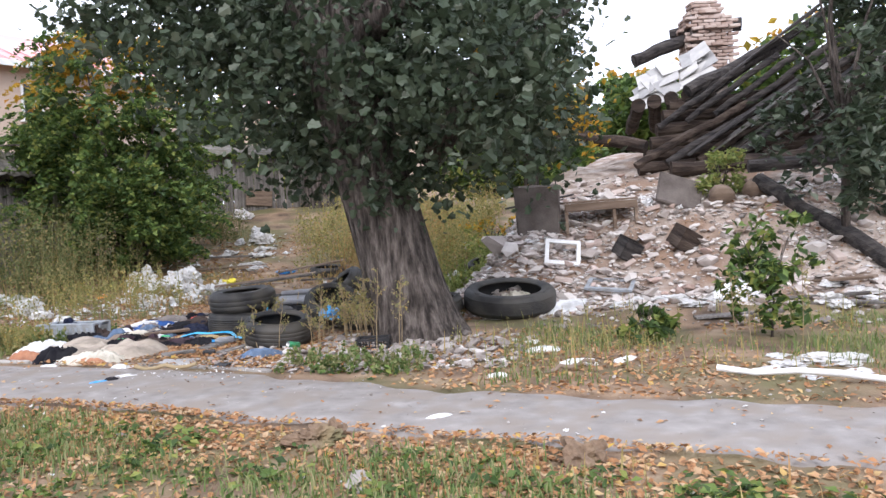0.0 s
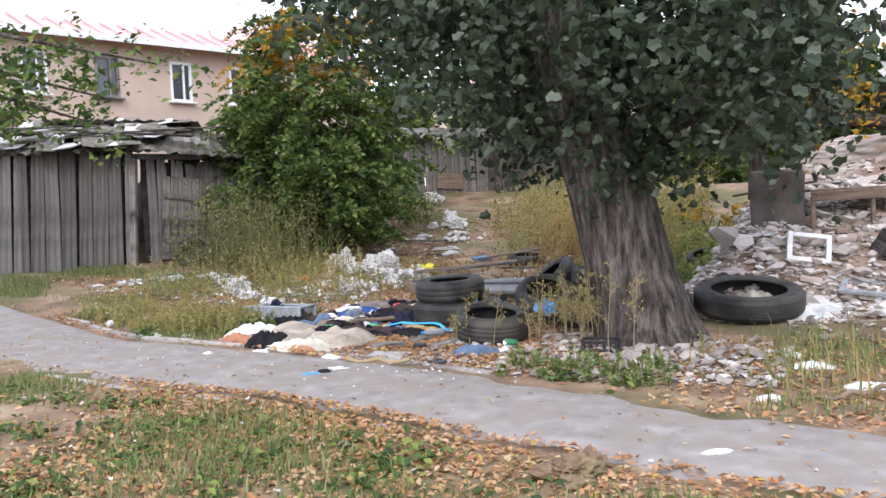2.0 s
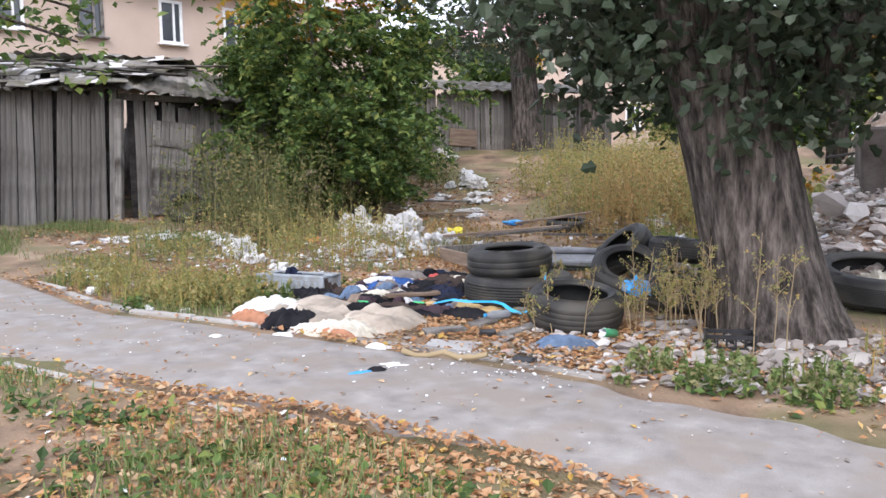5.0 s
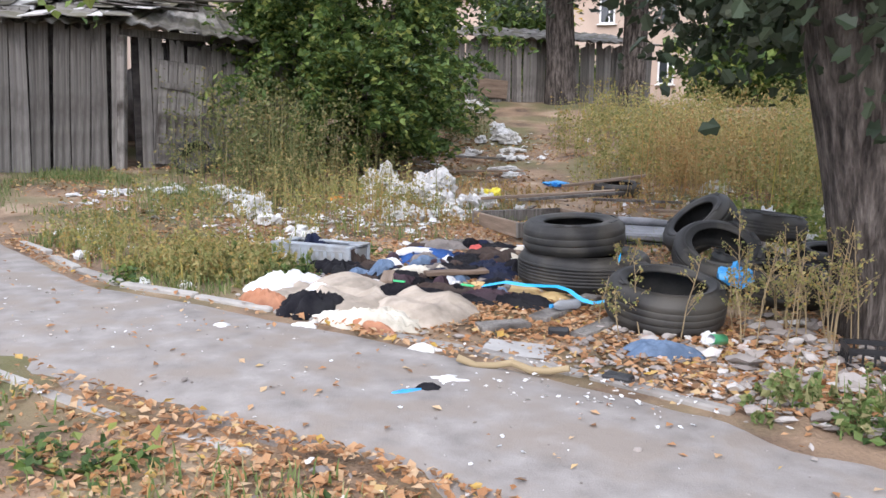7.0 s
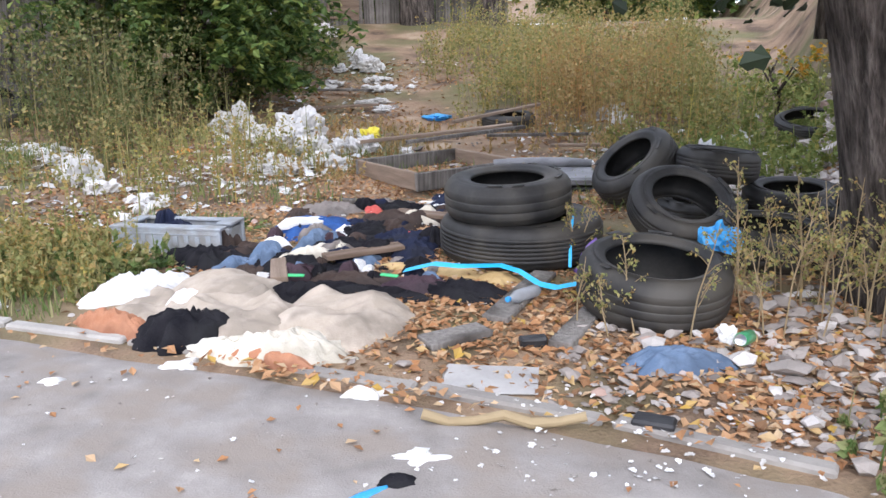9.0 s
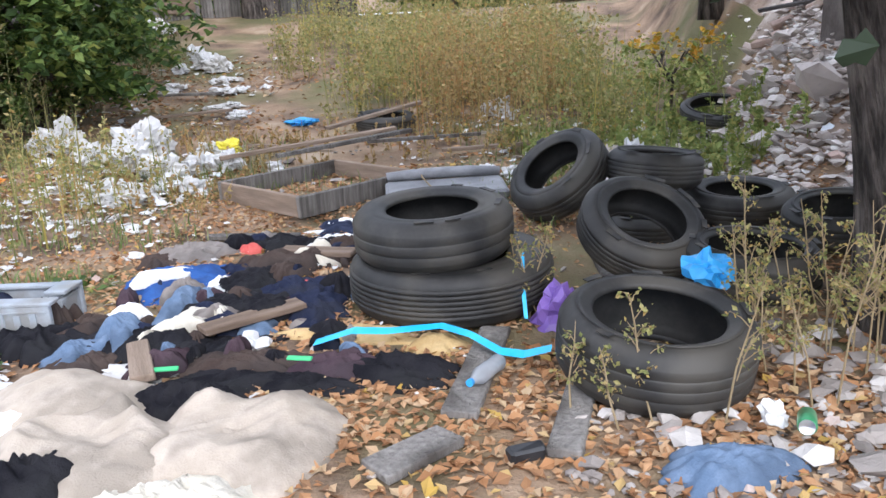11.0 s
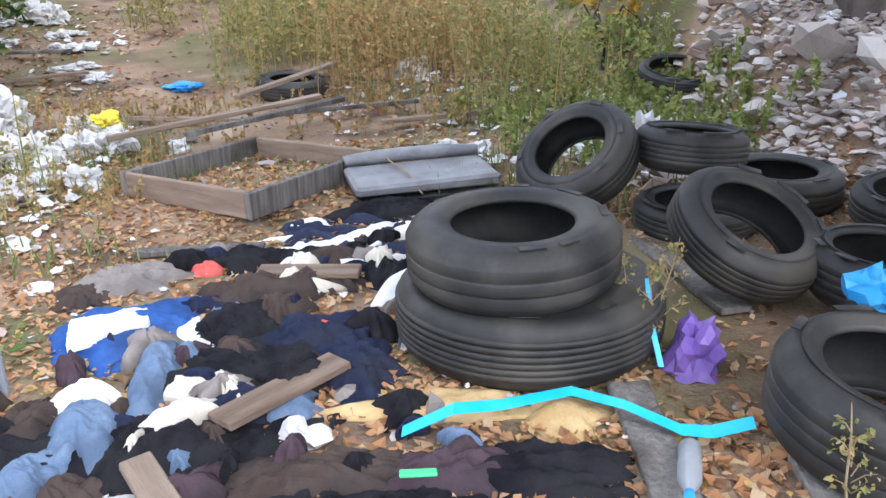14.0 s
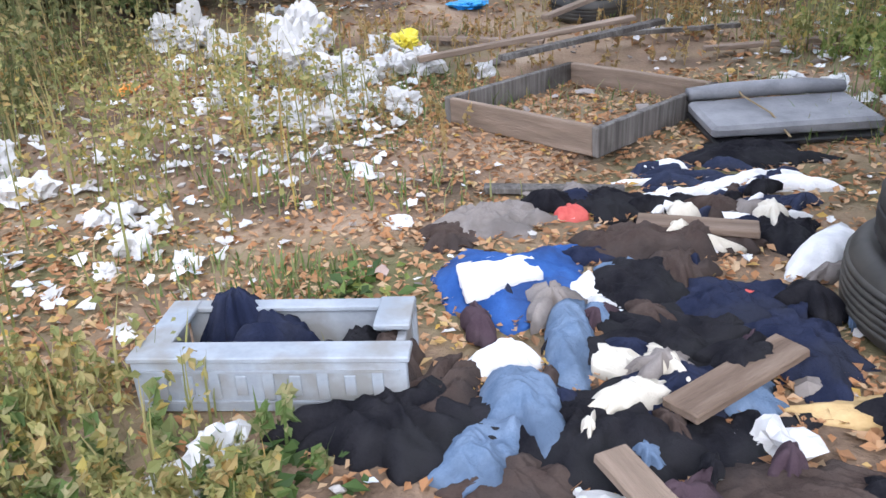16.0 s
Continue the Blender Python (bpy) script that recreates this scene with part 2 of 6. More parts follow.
M_YELPL = mat("yellow_plastic_film", two((0.6, 0.5, 0.03), (0.75, 0.65, 0.08)), 6, 0.4, 0.3, 30)
M_ORANGE = mat("orange_plastic", two((0.7, 0.25, 0.04), (0.8, 0.35, 0.08)), 6, 0.4, 0.3, 30)
M_REDC = mat("red_cloth", two((0.45, 0.07, 0.06), (0.62, 0.14, 0.12)), 8, 0.9, 0.3, 60)
M_BOTTLE = mat("clear_bottle_plastic", two((0.5, 0.52, 0.55), (0.62, 0.65, 0.68)), 8, 0.15, 0.2, 30, trans=0.5, spec=0.6)


def cloth(name, a, b, **k):
    return mat(name, two(a, b), 7, 0.95, 0.5, 120, dirt=tuple(0.7 * v + 0.014 for v in a), dirt_scale=4, spec=0.12, **k)


C_BLACK = cloth("black_cloth", (0.008, 0.008, 0.011), (0.025, 0.024, 0.028))
C_BROWN = cloth("brown_cloth", (0.05, 0.035, 0.03), (0.09, 0.068, 0.058))
C_PLUM = cloth("plum_cloth", (0.055, 0.035, 0.045), (0.085, 0.058, 0.068))
C_NAVY = cloth("navy_cloth", (0.012, 0.016, 0.036), (0.03, 0.036, 0.068))
C_BLUE = cloth("royal_blue_cloth", (0.025, 0.075, 0.25), (0.05, 0.13, 0.37))
C_DENIM = cloth("washed_denim", (0.1, 0.15, 0.235), (0.19, 0.255, 0.36))
C_WHITE = cloth("white_cloth", (0.72, 0.72, 0.72), (0.84, 0.84, 0.84))
C_GREY = cloth("grey_brown_cloth", (0.2, 0.175, 0.16), (0.3, 0.27, 0.25))
C_BEIGE = cloth("beige_quilt_cloth", (0.4, 0.34, 0.275), (0.5, 0.43, 0.36))
C_CREAM = cloth("cream_cloth", (0.6, 0.55, 0.45), (0.72, 0.68, 0.6))
C_RUST = cloth("rust_orange_cloth", (0.36, 0.16, 0.09), (0.5, 0.26, 0.16))
C_STRIPE = cloth("dark_striped_cloth", (0.02, 0.025, 0.05), (0.05, 0.06, 0.1))


# ---- ground shape ----
def ss(v):
    v = np.clip(v, 0, 1)
    return v * v * (3 - 2 * v)


def wave(x, y):
    return (np.sin(1.7 * x + 0.6 * y) + np.sin(2.9 * y - 1.1 * x + 1.3) + 0.6 * np.sin(5.3 * x + 4.1 * y) + 0.5 * np.sin(7.7 * y - 6.1 * x)) / 3.1


def G(x, y):
    """Height of the ground, with the rise behind and the rubble mound."""
    x, y = np.asarray(x, float), np.asarray(y, float)
    back = 0.0066 * np.clip(y - 8, 0, 16) ** 2 + 0.055 * np.clip(-x - 7, 0, 12) * ss((y - 6) / 5)
    edge = 10.0 + 0.25 * np.sin(x * 1.3)
    side = ss((x + 1.75 - 0.08 * (y - 10)) / 1.2)
    mound = (1.0 * ss((y - edge) / 2.2) + 0.2 * np.clip(y - 11.5, 0, 4.5)) * side
    mound += 0.12 * ss((y - 8.6) / 1.6) * ss((x - 0.2) / 1.5)
    rough = wave(x, y) * (0.012 + 0.03 * ss((y - 7.5) / 3) + 0.05 * side * ss((y - 10) / 2))
    return np.maximum(back, 0) * (1 - 0.5 * side) + mound + rough * ss((np.abs(y - 5.6 + 0.2 * x) - 0.5) / 1.0)


def g(x, y):
    return float(G(x, y))


# ---- mesh helpers ----
def to_mesh(name, verts, faces, material=None, smooth=False):
    me = bpy.data.meshes.new(name)
    me.from_pydata([tuple(v) for v in verts], [], [tuple(f) for f in faces])
    if material:
        me.materials.append(material)
    if smooth:
        me.polygons.foreach_set("use_smooth", [True] * len(me.polygons))
    me.update()
    return me


def part(name, src, material, parent, label="", at=None, smooth=False):
    """Links a bmesh or a mesh as one object under a thing or a part."""
    if isinstance(src, bmesh.types.BMesh):
        me = bpy.data.meshes.new(name)
        for f in src.faces:
            f.smooth = smooth
        src.to_mesh(me)
        src.free()
    else:
        me = src
    if not me.materials:
        me.materials.append(material)
    ob = new(name, me)
    ob.parent = parent
    if at is not None:
        ob.matrix_basis = at
    if label:
        ob["label"] = label
    return ob


def empty(name, m, label, category, group="", kind=""):
    ob = new(name)
    ob.empty_display_size = 0.1
    ob.matrix_basis = m
    return tagged(ob, label, category, group, kind)


def box(sx, sy, sz, bevel=0.0, at=(0, 0, 0), jitter=0.0, rnd=None):
    bm = bmesh.new()
    bmesh.ops.create_cube(bm, size=1)
    for v in bm.verts:
        v.co = Vector((v.co.x * sx, v.co.y * sy, v.co.z * sz))
        if jitter:
            v.co += Vector([(rnd or random).uniform(-jitter, jitter) for _ in range(3)])
    if bevel:
        bmesh.ops.bevel(bm, geom=bm.edges[:], offset=bevel, segments=1, affect="EDGES")
    bmesh.ops.translate(bm, verts=bm.verts, vec=at)
    return bm


def merge(*bms):
    out = bmesh.new()
    for b in bms:
        me = bpy.data.meshes.new("tmp")
        b.to_mesh(me)
        b.free()
        out.from_mesh(me)
        bpy.data.meshes.remove(me)
    return out


def tube(points, radii, sides=8, rough=0.0, seed=0):
    """A tapered tube along points."""
    rnd = random.Random(seed)
    bm = bmesh.new()
    rings = []
    pts = [Vector(p) for p in points]
    for i, p in enumerate(pts):
        d = (pts[min(i + 1, len(pts) - 1)] - pts[max(i - 1, 0)]).normalized()
        a = d.cross(Vector((0.31, 0.95, 0.05)))
        if a.length < 0.1:
            a = d.cross(Vector((1, 0, 0)))
        a.normalize()
        b = d.cross(a)
        ring = []
        for k in range(sides):
            w = 2 * math.pi * k / sides
            r = radii[i] * (1 + rough * rnd.uniform(-1, 1))
            ring.append(bm.verts.new(p + r * (math.cos(w) * a + math.sin(w) * b)))
        rings.append(ring)
    for r0, r1 in zip(rings, rings[1:]):
        for k in range(sides):
            bm.faces.new((r0[k], r0[(k + 1) % sides], r1[(k + 1) % sides], r1[k]))
    bm.faces.new(rings[0][::-1])
    bm.faces.new(rings[-1])
    return bm


def lathe(profile, seg=48, wob=0.0):
    """Turns (radius, z) pairs round the z axis."""
    bm = bmesh.new()
    rows = []
    for r, z in profile:
        rows.append([bm.verts.new((r * math.cos(2 * math.pi * k / seg), r * math.sin(2 * math.pi * k / seg) * (1 + wob), z)) for k in range(seg)])
    for a, b in zip(rows, rows[1:]):
        for k in range(seg):
            bm.faces.new((a[k], a[(k + 1) % seg], b[(k + 1) % seg], b[k]))
    return bm


def leaf_cards(points, size, seed, lobed=False, droop=0.6, spread=0.5):
    """Vertices and faces of folded leaves at the points."""
    r = np.random.RandomState(seed)
    p = np.asarray(points, float)
    n = len(p)
    if n == 0:
        return [], []
    nor = r.normal(size=(n, 3))
    nor[:, 2] = np.abs(nor[:, 2]) + droop
    nor /= np.linalg.norm(nor, axis=1)[:, None]
    t = r.normal(size=(n, 3))
    t -= (t * nor).sum(1)[:, None] * nor
    t /= np.linalg.norm(t, axis=1)[:, None]
    s = np.cross(nor, t)
    L = (size * r.uniform(1 - spread, 1 + spread, n))[:, None]
    if lobed:
        shape = [(-0.45, 0, 0), (-0.2, 0.45, 0.1), (0.05, 0.28, 0.06), (0.3, 0.34, 0.08), (0.55, 0, -0.06), (0.3, -0.34, 0.08), (0.05, -0.28, 0.06), (-0.2, -0.45, 0.1)]
        tri = [(0, 4, 3, 2, 1), (0, 7, 6, 5, 4)]
    else:
        shape = [(-0.5, 0, 0), (0.05, 0.32, 0.1), (0.5, 0, -0.05), (0.05, -0.32, 0.1)]
        tri = [(0, 2, 1), (0, 3, 2)]
    k = len(shape)
    V = np.stack([p + L * (a * t + b * s + c * nor) for a, b, c in shape], 1).reshape(-1, 3)
    F = [tuple(i * k + q for q in f) for i in range(n) for f in tri]
    return V.tolist(), F


def joined(name, chunks, material):
    V, F = [], []
    for v, f in chunks:
        o = len(V)
        V += v
        F += [tuple(i + o for i in q) for q in f]
    return to_mesh(name, V, F, material)


def blades(points, height, width, seed, lean=0.5):
    """Bent grass blades."""
    r = np.random.RandomState(seed)
    p = np.asarray(points, float)
    n = len(p)
    a = r.uniform(0, 2 * np.pi, n)
    d = np.stack([np.cos(a), np.sin(a), np.zeros(n)], 1)
    s = np.stack([-np.sin(a), np.cos(a), np.zeros(n)], 1)
    h = (height * r.uniform(0.5, 1.4, n))[:, None]
    le = (lean * r.uniform(0.2, 1.3, n))[:, None] * h
    w = width * r.uniform(0.6, 1.3, n)[:, None]
    up = np.array([0, 0, 1.0])
    V = np.stack([p - w * s, p + w * s, p + 0.35 * le * d + 0.6 * h * up + 0.7 * w * s, p + 0.35 * le * d + 0.6 * h * up - 0.7 * w * s,
                  p + le * d + h * up], 1).reshape(-1, 3)
    F = []
    for i in range(n):
        o = 5 * i
        F += [(o, o + 1, o + 2, o + 3), (o + 3, o + 2, o + 4)]
    return V.tolist(), F


def scatter(n, x0, x1, y0, y1, seed, keep=None, lift=0.0):
    r = np.random.RandomState(seed)
    x, y = r.uniform(x0, x1, n), r.uniform(y0, y1, n)
    if keep is not None:
        k = keep(x, y)
        x, y = x[k], y[k]
    return np.stack([x, y, G(x, y) + lift], 1)


FAR_EDGE = [(-40, 17), (-16, 10.3), (-10.8, 8.3), (-9.0, 7.7), (-7.2, 6.95), (-5.9, 6.9), (-4.57, 6.72), (-2.62, 6.38), (-1.4, 5.95), (-0.17, 5.5), (1.16, 5.3), (2.67, 5.1), (6, 4.5), (40, -2)]
NEAR_EDGE = [(-40, 12), (-16, 7.8), (-10.8, 6.4), (-9.0, 5.95), (-7.4, 5.4), (-6.2, 5.12), (-4.7, 4.88), (-3.4, 4.85), (-2.3, 4.65), (-1.5, 4.38), (0.16, 4.02), (1.2, 3.88), (2.4, 3.6), (6, 2.9), (40, -4)]


def edge_at(pts, x):
    return np.interp(x, [p[0] for p in pts], [p[1] for p in pts])


def off_path(x, y, m=0.0):
    return (y > edge_at(FAR_EDGE, x) + m) | (y < edge_at(NEAR_EDGE, x) - m)


# ---- ground, path, kerb ----
def grid_axis(lo, hi, step, outer):
    core = list(np.arange(lo, hi + 1e-6, step))
    out, d, v = [], step * 1.6, hi
    while v < outer:
        v += d
        d *= 1.35
        out.append(v)
    out2, d, v = [], step * 1.6, lo
    while v > -outer:
        v -= d
        d *= 1.35
        out2.append(v)
    return np.array(out2[::-1] + core + out)


def build_ground():
    xs, ys = grid_axis(-14, 6, 0.16, 900), grid_axis(-2, 20, 0.16, 900)
    X, Y = np.meshgrid(xs, ys)
    xc, yc = np.clip(X, -30, 20), np.clip(Y, -20, 30)
    Z = G(xc, yc)
    V = np.stack([X, Y, Z], -1).reshape(-1, 3).tolist()
    w = len(xs)
    F, mi = [], []
    for j in range(len(ys) - 1):
        for i in range(w - 1):
            o = j * w + i
            F.append((o, o + 1, o + w + 1, o + w))
            mi.append(1 if xs[i] > -1.1 + 0.1 * (ys[j] - 10) and ys[j] > 9.4 and xs[i] < 14 and ys[j] < 24 else 0)
    me = to_mesh("ground", V, F, M_SOIL, True)
    me.materials.append(M_MOUND)
    me.polygons.foreach_set("material_index", mi)
    tagged(new("ground", me), "bare brown soil with patches of grass and rubble", "ground", kind="structure")


build_ground()


def build_path():
    xs = np.concatenate([np.linspace(-40, -13, 20), np.linspace(-12.8, 6, 190), np.linspace(7, 40, 16)])
    V, F = [], []
    cols = 9
    for i, x in enumerate(xs):
        a = edge_at(NEAR_EDGE, x) + 0.07 * math.sin(5 * x) + 0.05 * math.sin(13.7 * x + 1)
        b = edge_at(FAR_EDGE, x) + (0.05 * math.sin(4.3 * x) + 0.04 * math.sin(11 * x) if x > -2.3 else 0.0)
        for k in range(cols):
            s = k / (cols - 1)
            y = a + (b - a) * s
            lift = 0.016 + 0.01 * math.sin(math.pi * s) if 0 < k < cols - 1 else -0.03
            V.append((x, y, g(min(max(x, -30), 20), y) + lift + 0.004 * math.sin(3 * x + 5 * y)))
    for i in range(len(xs) - 1):
        for k in range(cols - 1):
            o = i * cols + k
            F.append((o, o + cols, o + cols + 1, o + 1))
    tagged(new("path", to_mesh("path", V, F, M_PATH, True)), "grey dusty asphalt footpath littered with scraps", "path", kind="structure")


build_path()


def build_kerb():
    rnd = random.Random(4)
    k = empty("kerb", pose(0, 0, 0), "low broken concrete kerb sunk beside the footpath", "kerb", kind="structure")
    me = bpy.data.meshes.new("kerb_stone")
    b = box(0.78, 0.085, 0.16, 0.012, jitter=0.006, rnd=rnd)
    b.to_mesh(me)
    b.free()
    me.materials.append(M_KERB)
    x = -9.4
    while x < -2.6:
        y0, y1 = edge_at(FAR_EDGE, x), edge_at(FAR_EDGE, x + 0.8)
        a = math.degrees(math.atan2(y1 - y0, 0.8))
        o = new("kerb_stone", me)
        o.parent = k
        o.matrix_basis = pose(x + 0.4, (y0 + y1) / 2 + 0.04, g(x, y0) - 0.05 + rnd.uniform(-0.015, 0.008), rnd.uniform(-5, 5), rnd.uniform(-1, 1), a + rnd.uniform(-1.5, 1.5))
        x += 0.81
    x = -6.3
    while x < -4.0:
        y0, y1 = edge_at(NEAR_EDGE, x), edge_at(NEAR_EDGE, x + 0.8)
        a = math.degrees(math.atan2(y1 - y0, 0.8))
        o = new("kerb_stone", me)
        o.parent = k
        o.matrix_basis = pose(x + 0.4, (y0 + y1) / 2 - 0.04, -0.07, rnd.uniform(-5, 5), 0, a)
        x += 0.81


build_kerb()


# ---- buildings ----
def plank_wall(parent, p0, p1, z0, z1, seed, width=0.16, gap=0.012, lean=0.0, name="plank", material=None):
    """Upright boards of uneven height between two plan points."""
    rnd = random.Random(seed)
    a, b = Vector((*p0, 0)), Vector((*p1, 0))
    d = b - a
    n = max(1, int(d.length / (width + gap)))
    ang = math.degrees(math.atan2(d.y, d.x))
    meshes = []
    for q in range(6):
        me = bpy.data.meshes.new(name)
        bm = bmesh.new()
        rows, bend = 5, rnd.uniform(-0.02, 0.02)
        tips = [rnd.uniform(-0.035, 0.02) for _ in range(4)]
        for side in (-0.013, 0.013):
            grid = [[bm.verts.new((width * (k / 3 - 0.5) + bend * math.sin(3.1 * r / rows) + rnd.uniform(-0.004, 0.004), side + 0.012 * q * (r / rows) ** 2 * (k - 1.5) / 6,
                                   r / rows + (tips[k] if r == rows else 0))) for k in range(4)] for r in range(rows + 1)]
            for r in range(rows):
                for k in range(3):
                    f = [grid[r][k], grid[r][k + 1], grid[r + 1][k + 1], grid[r + 1][k]]
                    bm.faces.new(f if side < 0 else f[::-1])
        bmesh.ops.bridge_loops(bm, edges=[e for e in bm.edges if e.is_boundary])
        bm.to_mesh(me)
        bm.free()
        me.materials.append(material or M_GREYWOOD)
        meshes.append(me)
    for i in range(n):
        p = a + d * ((i + 0.5) / n)
        o = new(name, meshes[rnd.randrange(6)])
        o.parent = parent
        o.matrix_basis = pose(p.x + rnd.uniform(-0.02, 0.02), p.y + (0.02 if i % 2 else -0.02), z0 + rnd.uniform(-0.06, 0.03), rnd.uniform(-0.8, 0.8), lean + rnd.uniform(-1.3, 1.3), ang) @ \
            Matrix.Diagonal((rnd.uniform(0.85, 1.3), 1, z1 - z0 + rnd.uniform(-0.16, 0.05), 1))


def roof_sheet(parent, corners, seed, material, name="roof_sheet", waves=10, amp=0.025):
    """A sagging corrugated sheet over four corners."""
    rnd = random.Random(seed)
    c = [Vector(p) for p in corners]
    V, F, nu, nv = [], [], waves * 4, 5
    for j in range(nv + 1):
        for i in range(nu + 1):
            u, v = i / nu, j / nv
            p = c[0] * (1 - u) * (1 - v) + c[1] * u * (1 - v) + c[2] * u * v + c[3] * (1 - u) * v
            V.append((p.x, p.y, p.z + amp * math.sin(u * waves * 2 * math.pi) - 0.05 * math.sin(math.pi * v) + rnd.uniform(-0.008, 0.008)))
    for j in range(nv):
        for i in range(nu):
            o = j * (nu + 1) + i
            F.append((o, o + 1, o + nu + 2, o + nu + 1))
    n = len(V)
    V += [(x, y, z - 0.02) for x, y, z in V]
    F += [tuple(q + n for q in f[::-1]) for f in F]
    part(name, to_mesh(name, V, F, material), material, parent)


def build_shed():
    s = empty("shed", pose(0, 0, 0), "leaning weathered grey plank shed with a sagging sheet roof", "shed")
    A, B, C, D = (-14.4, 10.2), (-12.8, 12.3), (-11.5, 15.6), (-16.2, 15.0)
    zb = 0.42
    plank_wall(s, A, B, zb, 2.97, 11, width=0.14, gap=0.004, lean=2.5)
    # Boards added behind the plank gaps; their near-black stands in for interior shade.
    plank_wall(s, (A[0] - 0.12, A[1] + 0.1), (B[0] - 0.12, B[1] + 0.1), zb, 2.98, 15, width=0.32, gap=-0.14, material=M_CHAR_SHADE, name="inner_board")
    plank_wall(s, (-12.62, 12.7), C, zb, 2.72, 12, width=0.15, gap=0.006)
    # Same added backing behind the door wall, coloured dark for the unlit inside.
    plank_wall(s, (-12.75, 12.75), (-11.63, 15.65), zb, 2.78, 16, width=0.32, gap=-0.14, material=M_CHAR_SHADE, name="inner_board")
    plank_wall(s, D, A, zb, 2.5, 13, width=0.3)
    plank_wall(s, C, D, zb, 2.4, 14, width=0.4)
    part("corner_post", box(0.13, 0.13, 2.25, 0.01), M_GREYWOOD, s, at=pose(-12.7, 12.35, zb + 1.12, 0, 3, 20))
    d = part("door", box(0.95, 0.04, 1.8, 0.005), M_GREYWOOD, s, "hanging plank door", pose(-12.3, 13.35, zb + 0.95, 0, 5, 66))
    for k in range(6):
        part("board", box(0.145, 0.03, 1.78, 0.004), M_GREYWOOD, d, at=pose(-0.4 + 0.16 * k, -0.036, 0, 0, 0.6 * (k % 3 - 1), 0))
    for z in (0.45, -0.5):
        part("batten", box(0.95, 0.03, 0.1, 0.005), M_GREYWOOD, d, at=pose(0, -0.07, z, 0, 3, 0))
    part("lintel", box(3.5, 0.12, 0.12, 0.01), M_GREYWOOD, s, at=pose(-12.1, 14.05, 2.72, 0, 0, 68))
    roof_sheet(s, [(-14.7, 9.75, 2.75), (-12.5, 12.2, 2.84), (-12.9, 14.5, 3.6), (-15.8, 12.5, 3.65)], 1, M_SHEDROOF, waves=14)
    roof_sheet(s, [(-12.45, 12.1, 2.86), (-11.1, 15.6, 2.62), (-12.6, 15.9, 3.3), (-13.2, 13.6, 3.5)], 2, M_SHEDROOF, waves=12)
    roof_sheet(s, [(-14.9, 12.0, 3.64), (-12.7, 14.4, 3.6), (-14.0, 16.5, 3.2), (-16.5, 15.0, 3.1)], 3, M_SHEDROOF, waves=12)
    rnd = random.Random(9)
    c = [Vector(p) for p in ((-14.7, 9.75, 2.78), (-12.4, 12.1, 2.88), (-12.9, 14.5, 3.63), (-15.8, 12.5, 3.68))]
    for k in range(44):
        u, v = (k % 11 + 0.5 + rnd.uniform(-0.3, 0.3)) / 11, (k // 11 + 0.45 + rnd.uniform(-0.15, 0.15)) / 4
        p = c[0] * (1 - u) * (1 - v) + c[1] * u * (1 - v) + c[2] * u * v + c[3] * (1 - u) * v
        part("slate", box(rnd.uniform(0.25, 0.5), rnd.uniform(0.5, 0.85), 0.014, 0.003, jitter=0.012, rnd=rnd), M_SHEDROOF if k % 3 else M_SLATE, s,
             at=pose(p.x, p.y, p.z + 0.035 + rnd.uniform(0, 0.03), 15 + rnd.uniform(-5, 5), rnd.uniform(-6, 6), 40 + rnd.uniform(-14, 14)))
    for k in range(12):
        u = rnd.random()
        part("roof_board", box(rnd.uniform(0.8, 1.9), 0.16, 0.025, 0.004), M_GREYWOOD, s,
             at=pose(-14.2 + 2.2 * u + rnd.uniform(-.3, .3), 11.0 + 2.6 * u + rnd.uniform(-.3, .6), 3.2 + rnd.uniform(0, 0.12), rnd.uniform(-6, 6), rnd.uniform(-8, 8), rnd.uniform(30, 75)))


build_shed()


def build_gate():
    gt = empty("gate", pose(-15.15, 9.0, 0.45, 0, 0, 54), "green painted plank gate beside the shed", "gate")
    for k in range(11):
        part("board", box(0.19, 0.03, 1.6, 0.005, (0, 0, 0.8)), M_GREEN, gt, at=pose(-1.05 + 0.2 * k, 0, 0, 0, 0, 0))
    for z in (0.3, 1.3):
        part("rail", box(2.3, 0.05, 0.12, 0.006), M_GREEN, gt, at=pose(0, -0.045, z))
    part("post", box(0.12, 0.12, 1.8, 0.01, (0, 0, 0.9)), M_GREEN, gt, at=pose(1.2, 0, 0))
    part("top_cap", box(2.4, 0.1, 0.05, 0.006), M_GREEN, gt, at=pose(0, 0, 1.63))


build_gate()


def window_unit(parent, x, z, w=0.8, h=1.4, dark=False):
    """A window set in a facade whose face is the local plane y = 0."""
    m = M_GREYWOOD if dark else M_WHITE
    win = part("window", merge(box(w, 0.06, 0.09, 0, (0, 0, h / 2 - 0.045)), box(w, 0.06, 0.09, 0, (0, 0, -h / 2 + 0.045)),
                               box(0.09, 0.06, h - 0.18, 0, (-w / 2 + 0.045, 0, 0)), box(0.09, 0.06, h - 0.18, 0, (w / 2 - 0.045, 0, 0)),
                               box(0.07, 0.05, h - 0.18, 0, (0.1, 0, 0))), m, parent, "brown wooden window" if dark else "white window", pose(x, -0.01, z))
    part("pane", box(w - 0.1, 0.02, h - 0.1), M_GLASS, win, at=pose(0, 0.05, 0))
    part("sill", box(w + 0.2, 0.2, 0.06, 0.01), m, win, at=pose(0, -0.1, -h / 2 - 0.03))


